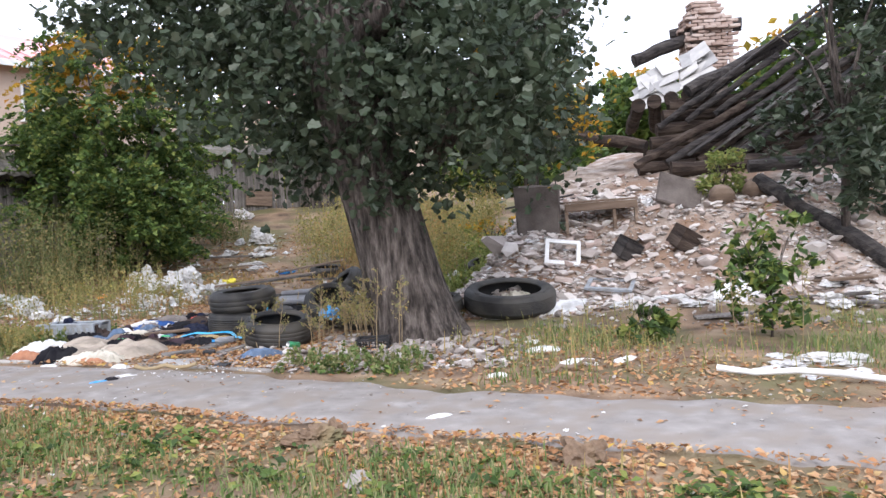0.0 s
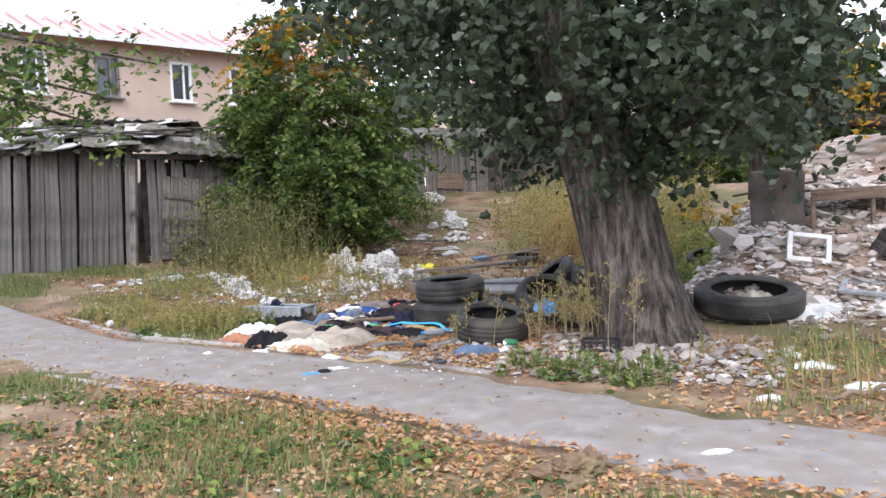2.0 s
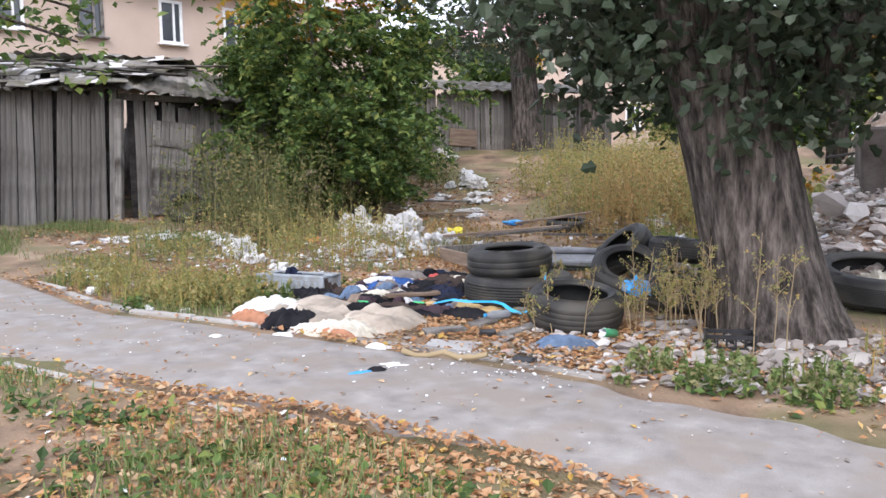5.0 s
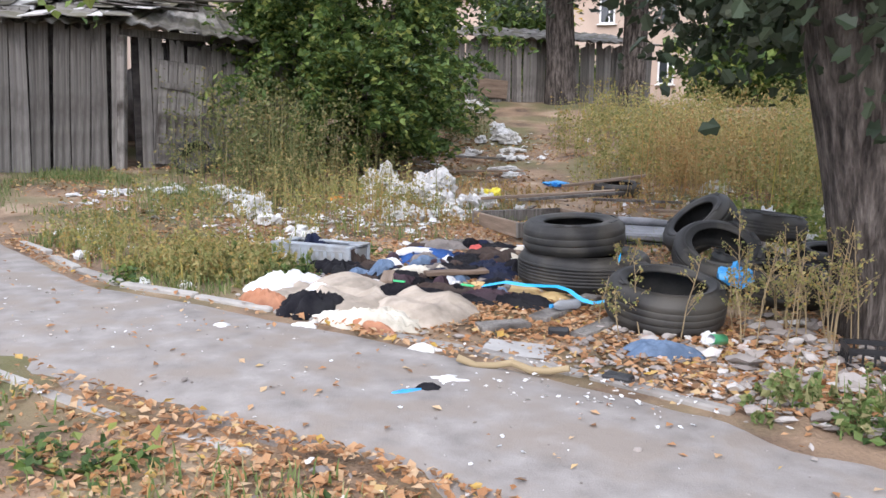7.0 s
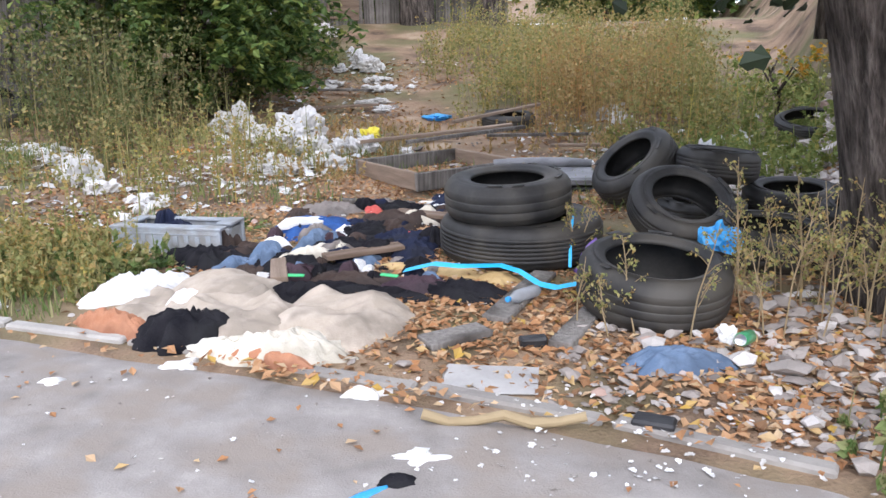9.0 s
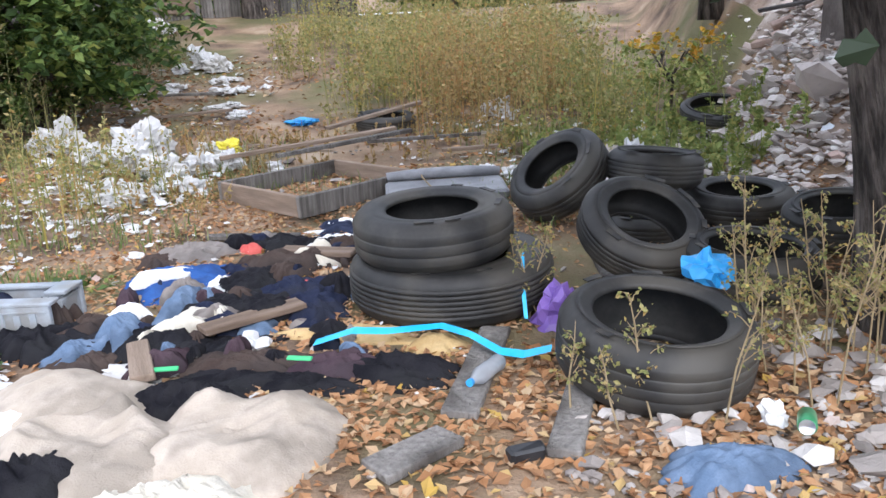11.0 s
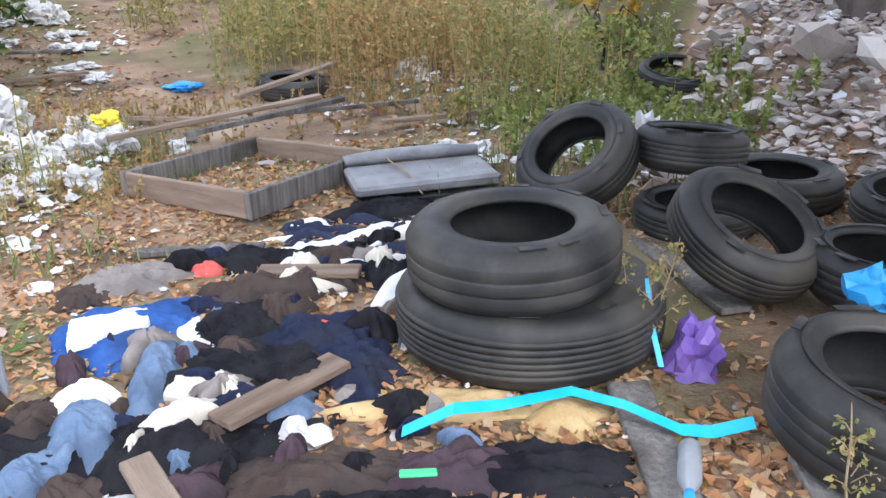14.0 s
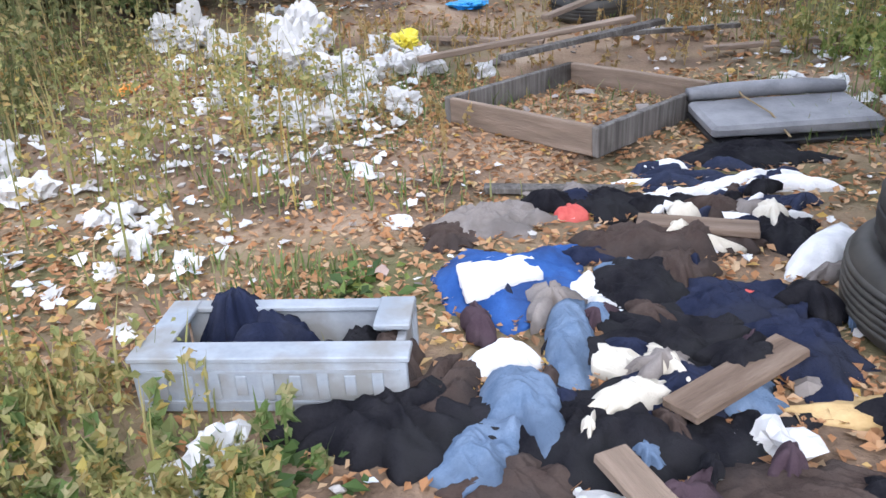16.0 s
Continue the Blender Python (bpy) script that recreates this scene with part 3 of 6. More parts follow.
def build_house(name, m, length, label, windows, height=6.0):
    h = empty(name, m, label, "house")
    t = 0.4
    xs = sorted(x for x, _ in windows)
    b = []
    rows = [(1.05, 2.45), (4.05, 5.45)]
    cuts = [0.0] + [v for r in rows for v in r] + [height]
    for i in range(len(cuts) - 1):
        z0, z1 = cuts[i], cuts[i + 1]
        if i % 2 == 0:
            b.append(box(length, t, z1 - z0, 0, (length / 2, t / 2, (z0 + z1) / 2)))
        else:
            e = 0.0
            for x in xs + [length + 0.4]:
                if x - 0.4 > e:
                    b.append(box(x - 0.4 - e, t, z1 - z0, 0, ((e + x - 0.4) / 2, t / 2, (z0 + z1) / 2)))
                e = x + 0.4
    b.append(box(t, 9, height, 0, (t / 2, 4.9, height / 2)))
    b.append(box(t, 9, height, 0, (length - t / 2, 4.9, height / 2)))
    b.append(box(length, t, height, 0, (length / 2, 9.6, height / 2)))
    part("wall", merge(*b), M_PLASTER, h, "peach plaster wall")
    bm = bmesh.new()
    o = 0.6
    pts = [(-o, -o, height), (length + o, -o, height), (length + o, 10.4, height), (-o, 10.4, height), (3, 4.9, height + 2.2), (length - 3, 4.9, height + 2.2)]
    v = [bm.verts.new(p) for p in pts]
    for f in ((0, 1, 5, 4), (1, 2, 5), (2, 3, 4, 5), (3, 0, 4), (3, 2, 1, 0)):
        bm.faces.new([v[i] for i in f])
    roof = part("roof", bm, M_REDROOF, h, "faded red sheet metal roof")
    part("eave_board", box(length + 1.2, 0.06, 0.22), M_WHITE, h, at=pose(length / 2, -0.63, height - 0.06))
    for k in range(int(length / 0.6)):
        a = box(0.04, 2.0, 0.05)
        part("seam", a, M_REDROOF, roof, at=pose(0.3 + 0.6 * k, 0.45, height + 0.46, 22.0, 0, 0))
    for x, dark in windows:
        window_unit(h, x, 4.75, dark=dark)
        window_unit(h, x, 1.75, dark=not dark)
    return h


H1 = build_house("apartment_house", pose(-24.62, 11.47, 1.4, 0, 0, 69), 20.0, "two-storey peach plastered house with a red metal roof",
                 [(0.7, False), (2.8, False), (4.9, False), (6.6, False), (8.9, True), (11.5, False), (13.8, False), (16.2, False)])
bal = empty("balcony", H1.matrix_basis @ pose(4.9, -0.5, 3.3), "small balcony with grey slatted railing on the house front", "balcony")
part("slab", box(2.2, 1.0, 0.12, 0.01), M_CONC, bal)
for k in range(14):
    part("baluster", box(0.03, 0.03, 0.9), M_GREYWOOD, bal, at=pose(-1.05 + 0.16 * k, -0.47, 0.5))
part("rail", box(2.2, 0.06, 0.06, 0.01), M_GREYWOOD, bal, at=pose(0, -0.47, 0.98))
build_house("apartment_house", pose(-21.0, 43.0, 2.0, 0, 0, 8), 16.0, "peach plastered house with balconies far behind the sheds",
            [(2, False), (5, True), (8, False), (11, True), (14, False)])


def build_back_shed(A, B, z0, h, seed, label):
    s = empty("shed", pose(0, 0, 0), label, "shed")
    a, b = Vector((*A, 0)), Vector((*B, 0))
    d = (b - a).normalized()
    nrm = Vector((-d.y, d.x, 0))
    plank_wall(s, A, B, z0, z0 + h, seed, width=0.17)
    e, f = b + nrm * 2.6, a + nrm * 2.6
    plank_wall(s, B, (e.x, e.y), z0, z0 + h, seed + 1, width=0.4)
    plank_wall(s, (f.x, f.y), A, z0, z0 + h, seed + 2, width=0.4)
    part("hatch", box(0.9, 0.06, 0.5, 0.01), M_WOOD, s, "pale boarded hatch", pose(a.x + d.x * 3.6 - nrm.x * 0.05, a.y + d.y * 3.6 - nrm.y * 0.05, z0 + 0.8, 0, 4, math.degrees(math.atan2(d.y, d.x))))
    o = 0.35
    roof_sheet(s, [(*(a - d * o - nrm * o).xy, z0 + h - 0.02), (*(b + d * o - nrm * o).xy, z0 + h - 0.02), (*(e + d * o).xy, z0 + h + 0.55), (*(f - d * o).xy, z0 + h + 0.55)], seed, M_SHEDROOF, waves=26)


build_back_shed((-12.9, 20.6), (-7.2, 27.6), 1.35, 2.2, 31, "dark grey plank shed row with a slate roof")
build_back_shed((-16.4, 17.6), (-13.3, 20.4), 1.0, 2.1, 41, "weathered plank shed half hidden by a leafy bush")


# ---- ruin on the mound ----
def log(parent, p, q, r, seed, material=None, name="log", thing_label=None):
    p, q = Vector(p), Vector(q)
    n = 6
    pts = [p.lerp(q, i / n) + Vector((0, 0, 0.02 * math.sin(i * 2.1 + seed))) for i in range(n + 1)]
    bm = tube(pts, [r * (1 + 0.1 * math.sin(i * 1.7 + seed)) for i in range(n + 1)], 10, 0.05, seed)
    if parent:
        return part(name, bm, material or M_LOG, parent)
    ob = part(name, bm, material or M_LOG, None)
    return tagged(ob, thing_label, "beam")


def build_ruin():
    r = empty("ruined_house", pose(0, 0, 0), "collapsed charred log house with a leaning roof frame", "ruin")
    zb = 1.9
    for k in range(6):
        log(r, (1.35 + 0.12 * k, 14.9 + 0.1 * k, zb + 0.1 + 0.23 * k), (5.6, 15.8 + 0.05 * k, zb + 0.18 + 0.24 * k), 0.14, 60 + k)
    for k in range(5):
        log(r, (1.4 + 0.3 * k, 15.3, zb + 1.3 + 0.05 * k), (1.2 + 0.55 * k, 18.5, zb + 1.1), 0.13, 70 + k)
    for k in range(8):
        x = 2.2 + 0.55 * k
        log(r, (x - 0.9, 14.3 + 0.1 * (k % 3), zb + 0.15), (x + 2.0, 15.4, zb + 1.6 + 0.14 * k), 0.075, 80 + k, M_CHAR_SHADE if k % 2 else M_LOG, "rafter")
    for k in range(9):
        part("roof_board", box(2.6, 0.2, 0.03, 0.004), M_GREYWOOD if k % 3 else M_CHAR_SHADE, r, at=pose(3.3 + 0.36 * k, 14.55 + 0.22 * (k % 4), zb + 0.95 + 0.07 * k, 10, -32 - 2 * (k % 3), 8 + 3 * (k % 4)))
    rnd = random.Random(5)
    for k in range(15):
        part("slate", box(0.42, 0.7, 0.015, 0.003), M_SLATE, r, at=pose(1.5 + 0.3 * (k % 5) + rnd.uniform(-.1, .1), 16.6 + 0.3 * (k // 5), zb + 1.55 + 0.25 * (k // 5) + 0.12 * (k % 5), 32, -24 + rnd.uniform(-8, 8), rnd.uniform(-15, 15)))
    for k in range(11):
        part("roof_plank", box(3.1 - 0.12 * (k % 4), 0.17, 0.035, 0.005, jitter=0.01, rnd=rnd), M_CHAR_SHADE, r,
             at=pose(3.5 + 0.07 * (k % 3), 15.1 + 0.19 * k, 3.95 + 0.02 * (k % 4), 4 + rnd.uniform(-4, 4), -33 + rnd.uniform(-3, 3), rnd.uniform(-3, 3)))
    for k in range(6):
        log(r, (1.75 + 0.5 * k, 14.9 + 0.05 * k, 2.75 + 0.08 * k), (3.3 + 0.6 * k, 15.1, 3.75 + 0.16 * k), 0.06, 180 + k, M_CHAR_SHADE, "rafter")
    log(r, (1.35, 18.6, zb + 2.7), (2.9, 19.2, zb + 3.3), 0.15, 91, M_CHAR_SHADE, "beam")
    log(r, (2.2, 19.4, zb + 3.35), (3.8, 19.4, zb + 3.45), 0.15, 92, M_CHAR_SHADE, "beam")
    log(r, (-0.15, 15.4, zb + 0.9), (1.5, 14.8, zb + 0.5), 0.12, 93, M_LOG, "beam")
    log(r, (2.3, 15.2, zb + 1.5), (4.2, 16.2, zb + 2.4), 0.13, 94, M_CHAR_SHADE, "beam")
    log(r, (3.1, 13.4, zb - 0.05), (6.8, 13.8, zb + 0.15), 0.1, 95, M_CHAR_SHADE, "beam")
    log(r, (1.9, 14.0, zb - 0.0), (4.2, 14.4, zb + 0.12), 0.13, 96, M_LOG, "beam")


build_ruin()


def build_chimney():
    c = empty("chimney", pose(2.95, 19.3, 1.9, 0, 0, 14), "broken chimney stack of pale eroded brick", "chimney")
    part("core", box(0.8, 0.72, 3.5, 0.03, (0, 0, 1.75)), M_CONC, c)
    part("core_top", box(0.4, 0.4, 0.5, 0.03, (0, 0, 3.75)), M_CONC, c)
    me = bpy.data.meshes.new("brick")
    b = box(0.25, 0.12, 0.065, 0.008)
    b.to_mesh(me)
    b.free()
    me.materials.append(M_BRICK)
    rnd = random.Random(3)
    for row in range(24):
        z = 2.15 + 0.078 * row
        thin = 0.55 if row > 18 else 1.0
        ragged = 0.16 if row % 5 == 0 else 0.04
        for k in range(4):
            x = -0.42 + 0.27 * k + (0.13 if row % 2 else 0)
            if rnd.random() < 0.93:
                o = new("brick", me)
                o.parent = c
                o.matrix_basis = pose(x * thin, -0.4 * thin - rnd.uniform(0, ragged), z, rnd.uniform(-3, 3), rnd.uniform(-3, 3), rnd.uniform(-6, 6))
        for k in range(2):
            o = new("brick", me)
            o.parent = c
            o.matrix_basis = pose(-0.46 * thin - rnd.uniform(0, ragged), (-0.2 + 0.28 * k) * thin, z, 0, 0, 90 + rnd.uniform(-6, 6))


build_chimney()


def rest(x, y, dz=0.0):
    return g(x, y) + dz


blk = empty("concrete_block", pose(-0.22, 12.0, rest(-0.22, 12.0) - 0.1, 3, 0, 6), "dirty grey concrete block bedded in the rubble bank", "block")
part("body", box(0.68, 0.6, 0.78, 0.03, (0, 0, 0.35), 0.02, random.Random(2)), M_CONC, blk)
part("iron_loop", tube([(0.3, -0.1, 0.72), (0.3, -0.1, 0.8), (0.36, -0.1, 0.82)], [0.012] * 3, 6), M_CHAR_SHADE, blk, "rusty loop")
sh = empty("wooden_bench_frame", pose(0.72, 12.0, rest(0.72, 12.0) - 0.02, 0, -1, 14), "reddish wooden frame buried in rubble under debris", "frame")
part("front_board", box(1.1, 0.04, 0.12, 0.006), M_WOOD, sh, at=pose(0, -0.25, 0.28))
part("top_board", box(1.14, 0.6, 0.03, 0.005), M_WOOD, sh, at=pose(0, 0.04, 0.36))
for x in (-0.53, 0.2, 0.53):
    part("leg", box(0.05, 0.05, 0.4, 0.005), M_WOOD, sh, at=pose(x, -0.22, 0.08))


def window_frame_thing(m, w, h, material, label):
    f = empty("window_frame", m, label, "frame")
    for x in (-w / 2, w / 2):
        part("stile", box(0.06, 0.045, h + 0.06, 0.006), material, f, at=pose(x, 0, 0))
    for z in (-h / 2, h / 2):
        part("rail", box(w - 0.06, 0.045, 0.06, 0.006), material, f, at=pose(0, 0, z))


window_frame_thing(pose(0.22, 11.15, rest(0.22, 11.15, 0.16), -28, 8, 12), 0.46, 0.34, M_WHITE, "small white painted window frame leaning on the bank")
window_frame_thing(pose(0.9, 10.7, rest(0.9, 10.7, 0.06), -75, 4, -8), 0.6, 0.35, M_GREYPL, "grey window frame lying flat on rubble")
for x, y, w, s in ((1.15, 11.3, 0.28, 0), (1.95, 11.35, 0.3, 1)):
    bx = empty("broken_box", pose(x, y, rest(x, y, 0.1), 20, 25, 35), "dark broken open box lying on the bank", "box")
    part("base", box(w, w, 0.02), M_CHAR_SHADE if not s else M_LOG, bx, at=pose(0, 0, -w / 2))
    for k in range(4):
        part("side", box(w, 0.02, w, 0.003), M_CHAR_SHADE if not s else M_LOG, bx, at=pose(0, 0, 0, 0, 0, 90 * k) @ pose(0, w / 2, 0))
slab = part("concrete_slab", box(0.7, 0.12, 0.55, 0.02, jitter=0.03), M_CONC, None, at=pose(1.95, 12.3, rest(1.95, 12.3, 0.2), -35, 20, 8))
tagged(slab, "broken dark concrete slab leaning on the rubble", "slab")
log(None, (3.1, 12.3, rest(3.1, 12.3, 0.25)), (4.6, 10.2, rest(4.6, 10.2, 0.12)), 0.11, 120, M_CHAR_SHADE, "beam", "charred roof beam lying down the rubble bank")
for k, (x, y, L, rz, ry, mt, lb) in enumerate([(2.9, 11.6, 1.0, 60, 25, M_WOOD, "splintered timber plank on the rubble"), (3.2, 9.7, 1.5, -12, 4, M_GREYWOOD, "grey plank lying on rubble"),
                                   (3.8, 9.4, 1.7, -22, 2, M_GREYWOOD, "grey plank lying on rubble"), (3.6, 10.2, 1.2, -40, 6, M_WOOD, "splintered timber plank on the rubble"),
                                   (1.7, 12.9, 1.4, 30, 12, M_WOOD, "splintered timber plank on the rubble"), (2.6, 10.3, 0.8, 75, 30, M_GREYWOOD, "grey plank lying on rubble"),
                                   (0.3, 13.2, 1.6, 5, 3, M_CHAR_SHADE, "charred plank lying across the rubble"), (-0.3, 12.9, 1.2, -12, 8, M_CHAR_SHADE, "charred plank lying across the rubble"), (2.4, 9.0, 1.0, 10, 2, M_GREYWOOD, "grey plank lying on rubble")]):
    tagged(part("plank", box(L, 0.13, 0.03, 0.004, jitter=0.006), mt, None, at=pose(x, y, rest(x, y, 0.05), 4, -ry, rz)), lb, "plank", "planks on the bank")
for x, y in ((2.55, 12.1), (3.05, 12.35)):
    s = bmesh.new()
    bmesh.ops.create_icosphere(s, subdivisions=2, radius=0.2)
    for v in s.verts:
        v.co *= 1 + 0.25 * noise.noise(v.co * 6 + Vector((x, y, 0)))
        v.co.z *= 0.8
    tagged(part("rusty_lump", s, M_WOOD, None, at=pose(x, y, rest(x, y, 0.12)), smooth=True), "rounded brown lump of debris on the rubble", "rubble")


# ---- tyres ----
def tyre_meshes(R, W, hole, ribs, deep=0.005):
    b = 0.22 * W
    tread = []
    n = ribs
    z0, z1 = -W / 2 + b, W / 2 - b
    for k in range(n):
        za, zb = z0 + (z1 - z0) * k / n, z0 + (z1 - z0) * (k + 1) / n
        dz = (zb - za) * 0.12
        crown = R - 0.018 * ((za + zb) / W) ** 2
        tread += [(crown - deep, za), (crown, za + dz), (crown, zb - dz), (crown - deep, zb)]

    def side(s):
        return [(R - 0.002 - deep, s * (W / 2 - b) * 0.985), (R - 0.02, s * (W / 2 - 0.6 * b)), (R - 0.045, s * (W / 2 - 0.22 * b)), (R - 0.075, s * W / 2 * 0.985), (R - 0.08, s * W / 2 * 0.965),
                ((R + hole) / 2, s * W / 2), (hole + 0.045, s * W / 2 * 0.96), (hole + 0.04, s * W / 2 * 0.93), (hole + 0.012, s * W / 2 * 0.88), (hole, s * W / 2 * 0.8), (hole + 0.01, s * W / 2 * 0.7)]
    inner = [(hole + 0.01, -W / 2 * 0.7), ((R + hole) / 2, -W / 2 * 0.86), (R - 0.05, -W / 2 * 0.6), (R - 0.035, 0), (R - 0.05, W / 2 * 0.6), ((R + hole) / 2, W / 2 * 0.86), (hole + 0.01, W / 2 * 0.7)]
    return lathe(tread, 56), lathe(side(-1), 56), lathe(side(1)[::-1], 56), lathe(inner[::-1], 56)


def tyre(m, R, W, hole, ribs, label, seed=0, deep=0.003):
    t = empty("tyre", m, label, "tyre", "dumped tyres")
    a, b, c, d = tyre_meshes(R, W, hole, ribs, deep)
    part("tread", a, M_RUBBER, t, smooth=True)
    part("sidewall", b, M_RUBBER, t, smooth=True)
    part("sidewall", c, M_RUBBER, t, smooth=True)
    part("inner_liner", d, M_RUBBER_IN, t, smooth=True)
    rnd = random.Random(seed)
    for k in range(5):
        w = rnd.uniform(0, 2 * math.pi)
        r = (R + hole) / 2 + 0.02
        part("raised_mark", box(0.03, rnd.uniform(0.06, 0.12), 0.004), M_RUBBER, t, at=pose(r * math.cos(w), r * math.sin(w), W / 2 + 0.001, 0, 0, math.degrees(w)))
    return t


TG = "worn black %s tyre %s"
tyre(pose(-3.68, 8.93, 0.145, 0, 0, 20), 0.56, 0.29, 0.31, 6, TG % ("ribbed lorry", "at the bottom of a stack"), 1, 0.013)
tyre(pose(-3.76, 8.87, 0.425, 1, -3, 50), 0.43, 0.275, 0.245, 3, TG % ("smooth", "lying on top of a larger tyre"), 2)
tyre(pose(-2.78, 7.82, 0.175, 6, 5, 0), 0.405, 0.31, 0.265, 4, TG % ("wide", "lying flat with leaves inside"), 3)
tyre(pose(-2.98, 10.5, 0.37, 22, -36, 0), 0.38, 0.26, 0.22, 4, TG % ("car", "leaning on the heap"), 4)
tyre(pose(-2.33, 10.35, 0.42, -3, 5, 0), 0.33, 0.25, 0.21, 5, TG % ("car", "resting on another tyre"), 5)
tyre(pose(-1.75, 10.35, 0.15, 3, 0, 0), 0.38, 0.24, 0.22, 4, TG % ("car", "lying flat with weeds growing inside"), 6)
tyre(pose(-1.33, 9.66, 0.18, 6, -4, 0), 0.34, 0.23, 0.23, 4, TG % ("car", "lying flat with weeds growing inside"), 7)
tyre(pose(-2.62, 9.12, 0.31, 28, 14, 0), 0.36, 0.25, 0.22, 5, TG % ("car", "tilted against its neighbours"), 8)
tyre(pose(-2.09, 8.85, 0.17, 2, 3, 0), 0.35, 0.25, 0.24, 4, TG % ("car", "lying flat in the weeds"), 9)
tyre(pose(-2.45, 10.0, 0.12, 2, 1, 0), 0.34, 0.2, 0.22, 4, TG % ("car", "at the bottom of the heap"), 10)
tyre(pose(-0.4, 9.95, rest(-0.4, 9.95, 0.22), 8, 3, 0), 0.62, 0.3, 0.42, 10, "large black tractor tyre lying by the rubble bank", 11)
tyre(pose(-4.75, 14.3, rest(-4.75, 14.3, 0.08), 4, 3, 0), 0.36, 0.22, 0.22, 4, TG % ("car", "half hidden in dry grass"), 12)
tyre(pose(-11.6, 12.9, rest(-11.6, 12.9, 0.25), 40, 20, 0), 0.4, 0.26, 0.24, 4, TG % ("car", "leaning by the shed door"), 13)
tyre(pose(-1.2, 13.0, rest(-1.2, 13.0, 0.1), 12, 0, 0), 0.4, 0.12, 0.3, 3, TG % ("bicycle-thin", "lying in the weeds"), 14)


# ---- furniture pieces ----
seat = empty("car_seat_back", pose(-3.85, 11.15, rest(-3.85, 11.15, 0.0), 5, 0, 8) @ Matrix.Diagonal((0.95, 0.9, 0.62, 1)), "grey vinyl car seat cushion with a rolled edge on the ground", "seat")
part("cushion", box(1.02, 0.52, 0.12, 0.03, (0, 0, 0.13), 0.01, random.Random(1)), M_SEAT, seat, smooth=False)
part("bolster", tube([(-0.5, 0.3, 0.23), (-0.25, 0.31, 0.24), (0.0, 0.31, 0.245), (0.25, 0.31, 0.24), (0.5, 0.3, 0.22)], [0.06, 0.075, 0.075, 0.075, 0.06], 12), M_SEAT, seat, smooth=True)
part("base_board", box(1.0, 0.6, 0.05, 0.01, (0, 0, 0.03)), M_BLACKPL, seat)
part("cord", tube([(-0.2, 0.36, 0.3), (-0.19, 0.2, 0.24), (-0.12, -0.1, 0.212), (-0.08, -0.33, 0.1)], [0.008] * 4, 6), M_STRAW, seat, "frayed pale cord")

fr = empty("wooden_drawer_frame", pose(-4.98, 11.55, rest(-4.98, 11.55, 0.0), 0, 0, 49), "bottomless grey-brown wooden box frame on the ground", "box")
for (x, y, L, a) in ((0, -0.58, 1.28, 0), (0, 0.58, 1.28, 0), (-0.62, 0, 1.12, 90), (0.62, 0, 1.12, 90)):
    part("board", box(L, 0.045, 0.17, 0.006, (0, 0, 0.07), 0.005), M_WOOD if a else M_GREYWOOD, fr, at=pose(x, y, 0, 0, 0, a))
for k, (x, y, L, rz, dz) in enumerate([(-5.3, 12.7, 1.8, 24, 0.25), (-4.9, 12.5, 1.4, 30, 0.27), (-4.75, 13.6, 1.5, 55, 0.3), (-4.2, 13.2, 1.2, 10, 0.1), (-3.3, 12.9, 1.4, 12, 0.08), (-5.2, 10.25, 0.7, -4, 0.03), (-5.7, 13.4, 1.1, -20, 0.06), (-8.0, 16.4, 1.3, -10, 0.1), (-7.6, 15.2, 1.4, 35, 0.08)]):
    tagged(part("plank", box(L, 0.08, 0.035, 0.004, jitter=0.005), M_GREYWOOD if k % 2 else M_WOOD, None, at=pose(x, y, rest(x, y, dz), 0, -4 if k < 3 else 0, rz)), "thin weathered plank lying by the wooden frame", "plank", "loose planks")

for k, (x0, y0, x1, y1, w, mt, z, lb) in enumerate([(-3.44, 8.4, -3.58, 7.5, 0.15, M_GREYWOOD, 0.02, "wide weathered board half under a tyre"), (-3.06, 7.85, -3.2, 7.2, 0.13, M_GREYWOOD, 0.02, "wide weathered board half under a tyre"),
                                    (-4.85, 9.74, -4.35, 9.64, 0.13, M_WOOD, 0.08, "brown board lying among clothes"), (-4.9, 8.35, -4.48, 8.72, 0.13, M_WOOD, 0.07, "brown board lying among clothes"),
                                    (-5.12, 8.12, -4.92, 7.72, 0.1, M_WOOD, 0.1, "pale splintered board by the quilt"), (-2.8, 9.9, -2.75, 8.9, 0.15, M_GREYWOOD, 0.03, "wide weathered board half under a tyre"),
                                    (-3.85, 7.1, -3.6, 7.35, 0.16, M_GREYWOOD, 0.02, "short grey board in leaf litter")]):
    L = math.hypot(x1 - x0, y1 - y0)
    tagged(part("board", box(L, w, 0.035, 0.005, jitter=0.004), mt, None, at=pose((x0 + x1) / 2, (y0 + y1) / 2, z, 0, 0, math.degrees(math.atan2(y1 - y0, x1 - x0)))), lb, "board", "scattered boards")

gb = empty("plastic_tray", pose(-6.13, 8.6, 0.0, 0, 0, 1), "grey plastic drawer shell upside open among rubbish", "tray")
part("front_wall", merge(box(0.86, 0.03, 0.19, 0.004, (0, -0.19, 0.115)), box(0.88, 0.1, 0.02, 0.004, (0, -0.16, 0.21))), M_GREYPL, gb)
part("back_wall", merge(box(0.8, 0.03, 0.17, 0.004, (0.02, 0.17, 0.105)), box(0.8, 0.06, 0.02, 0.004, (0.02, 0.16, 0.2))), M_GREYPL, gb)
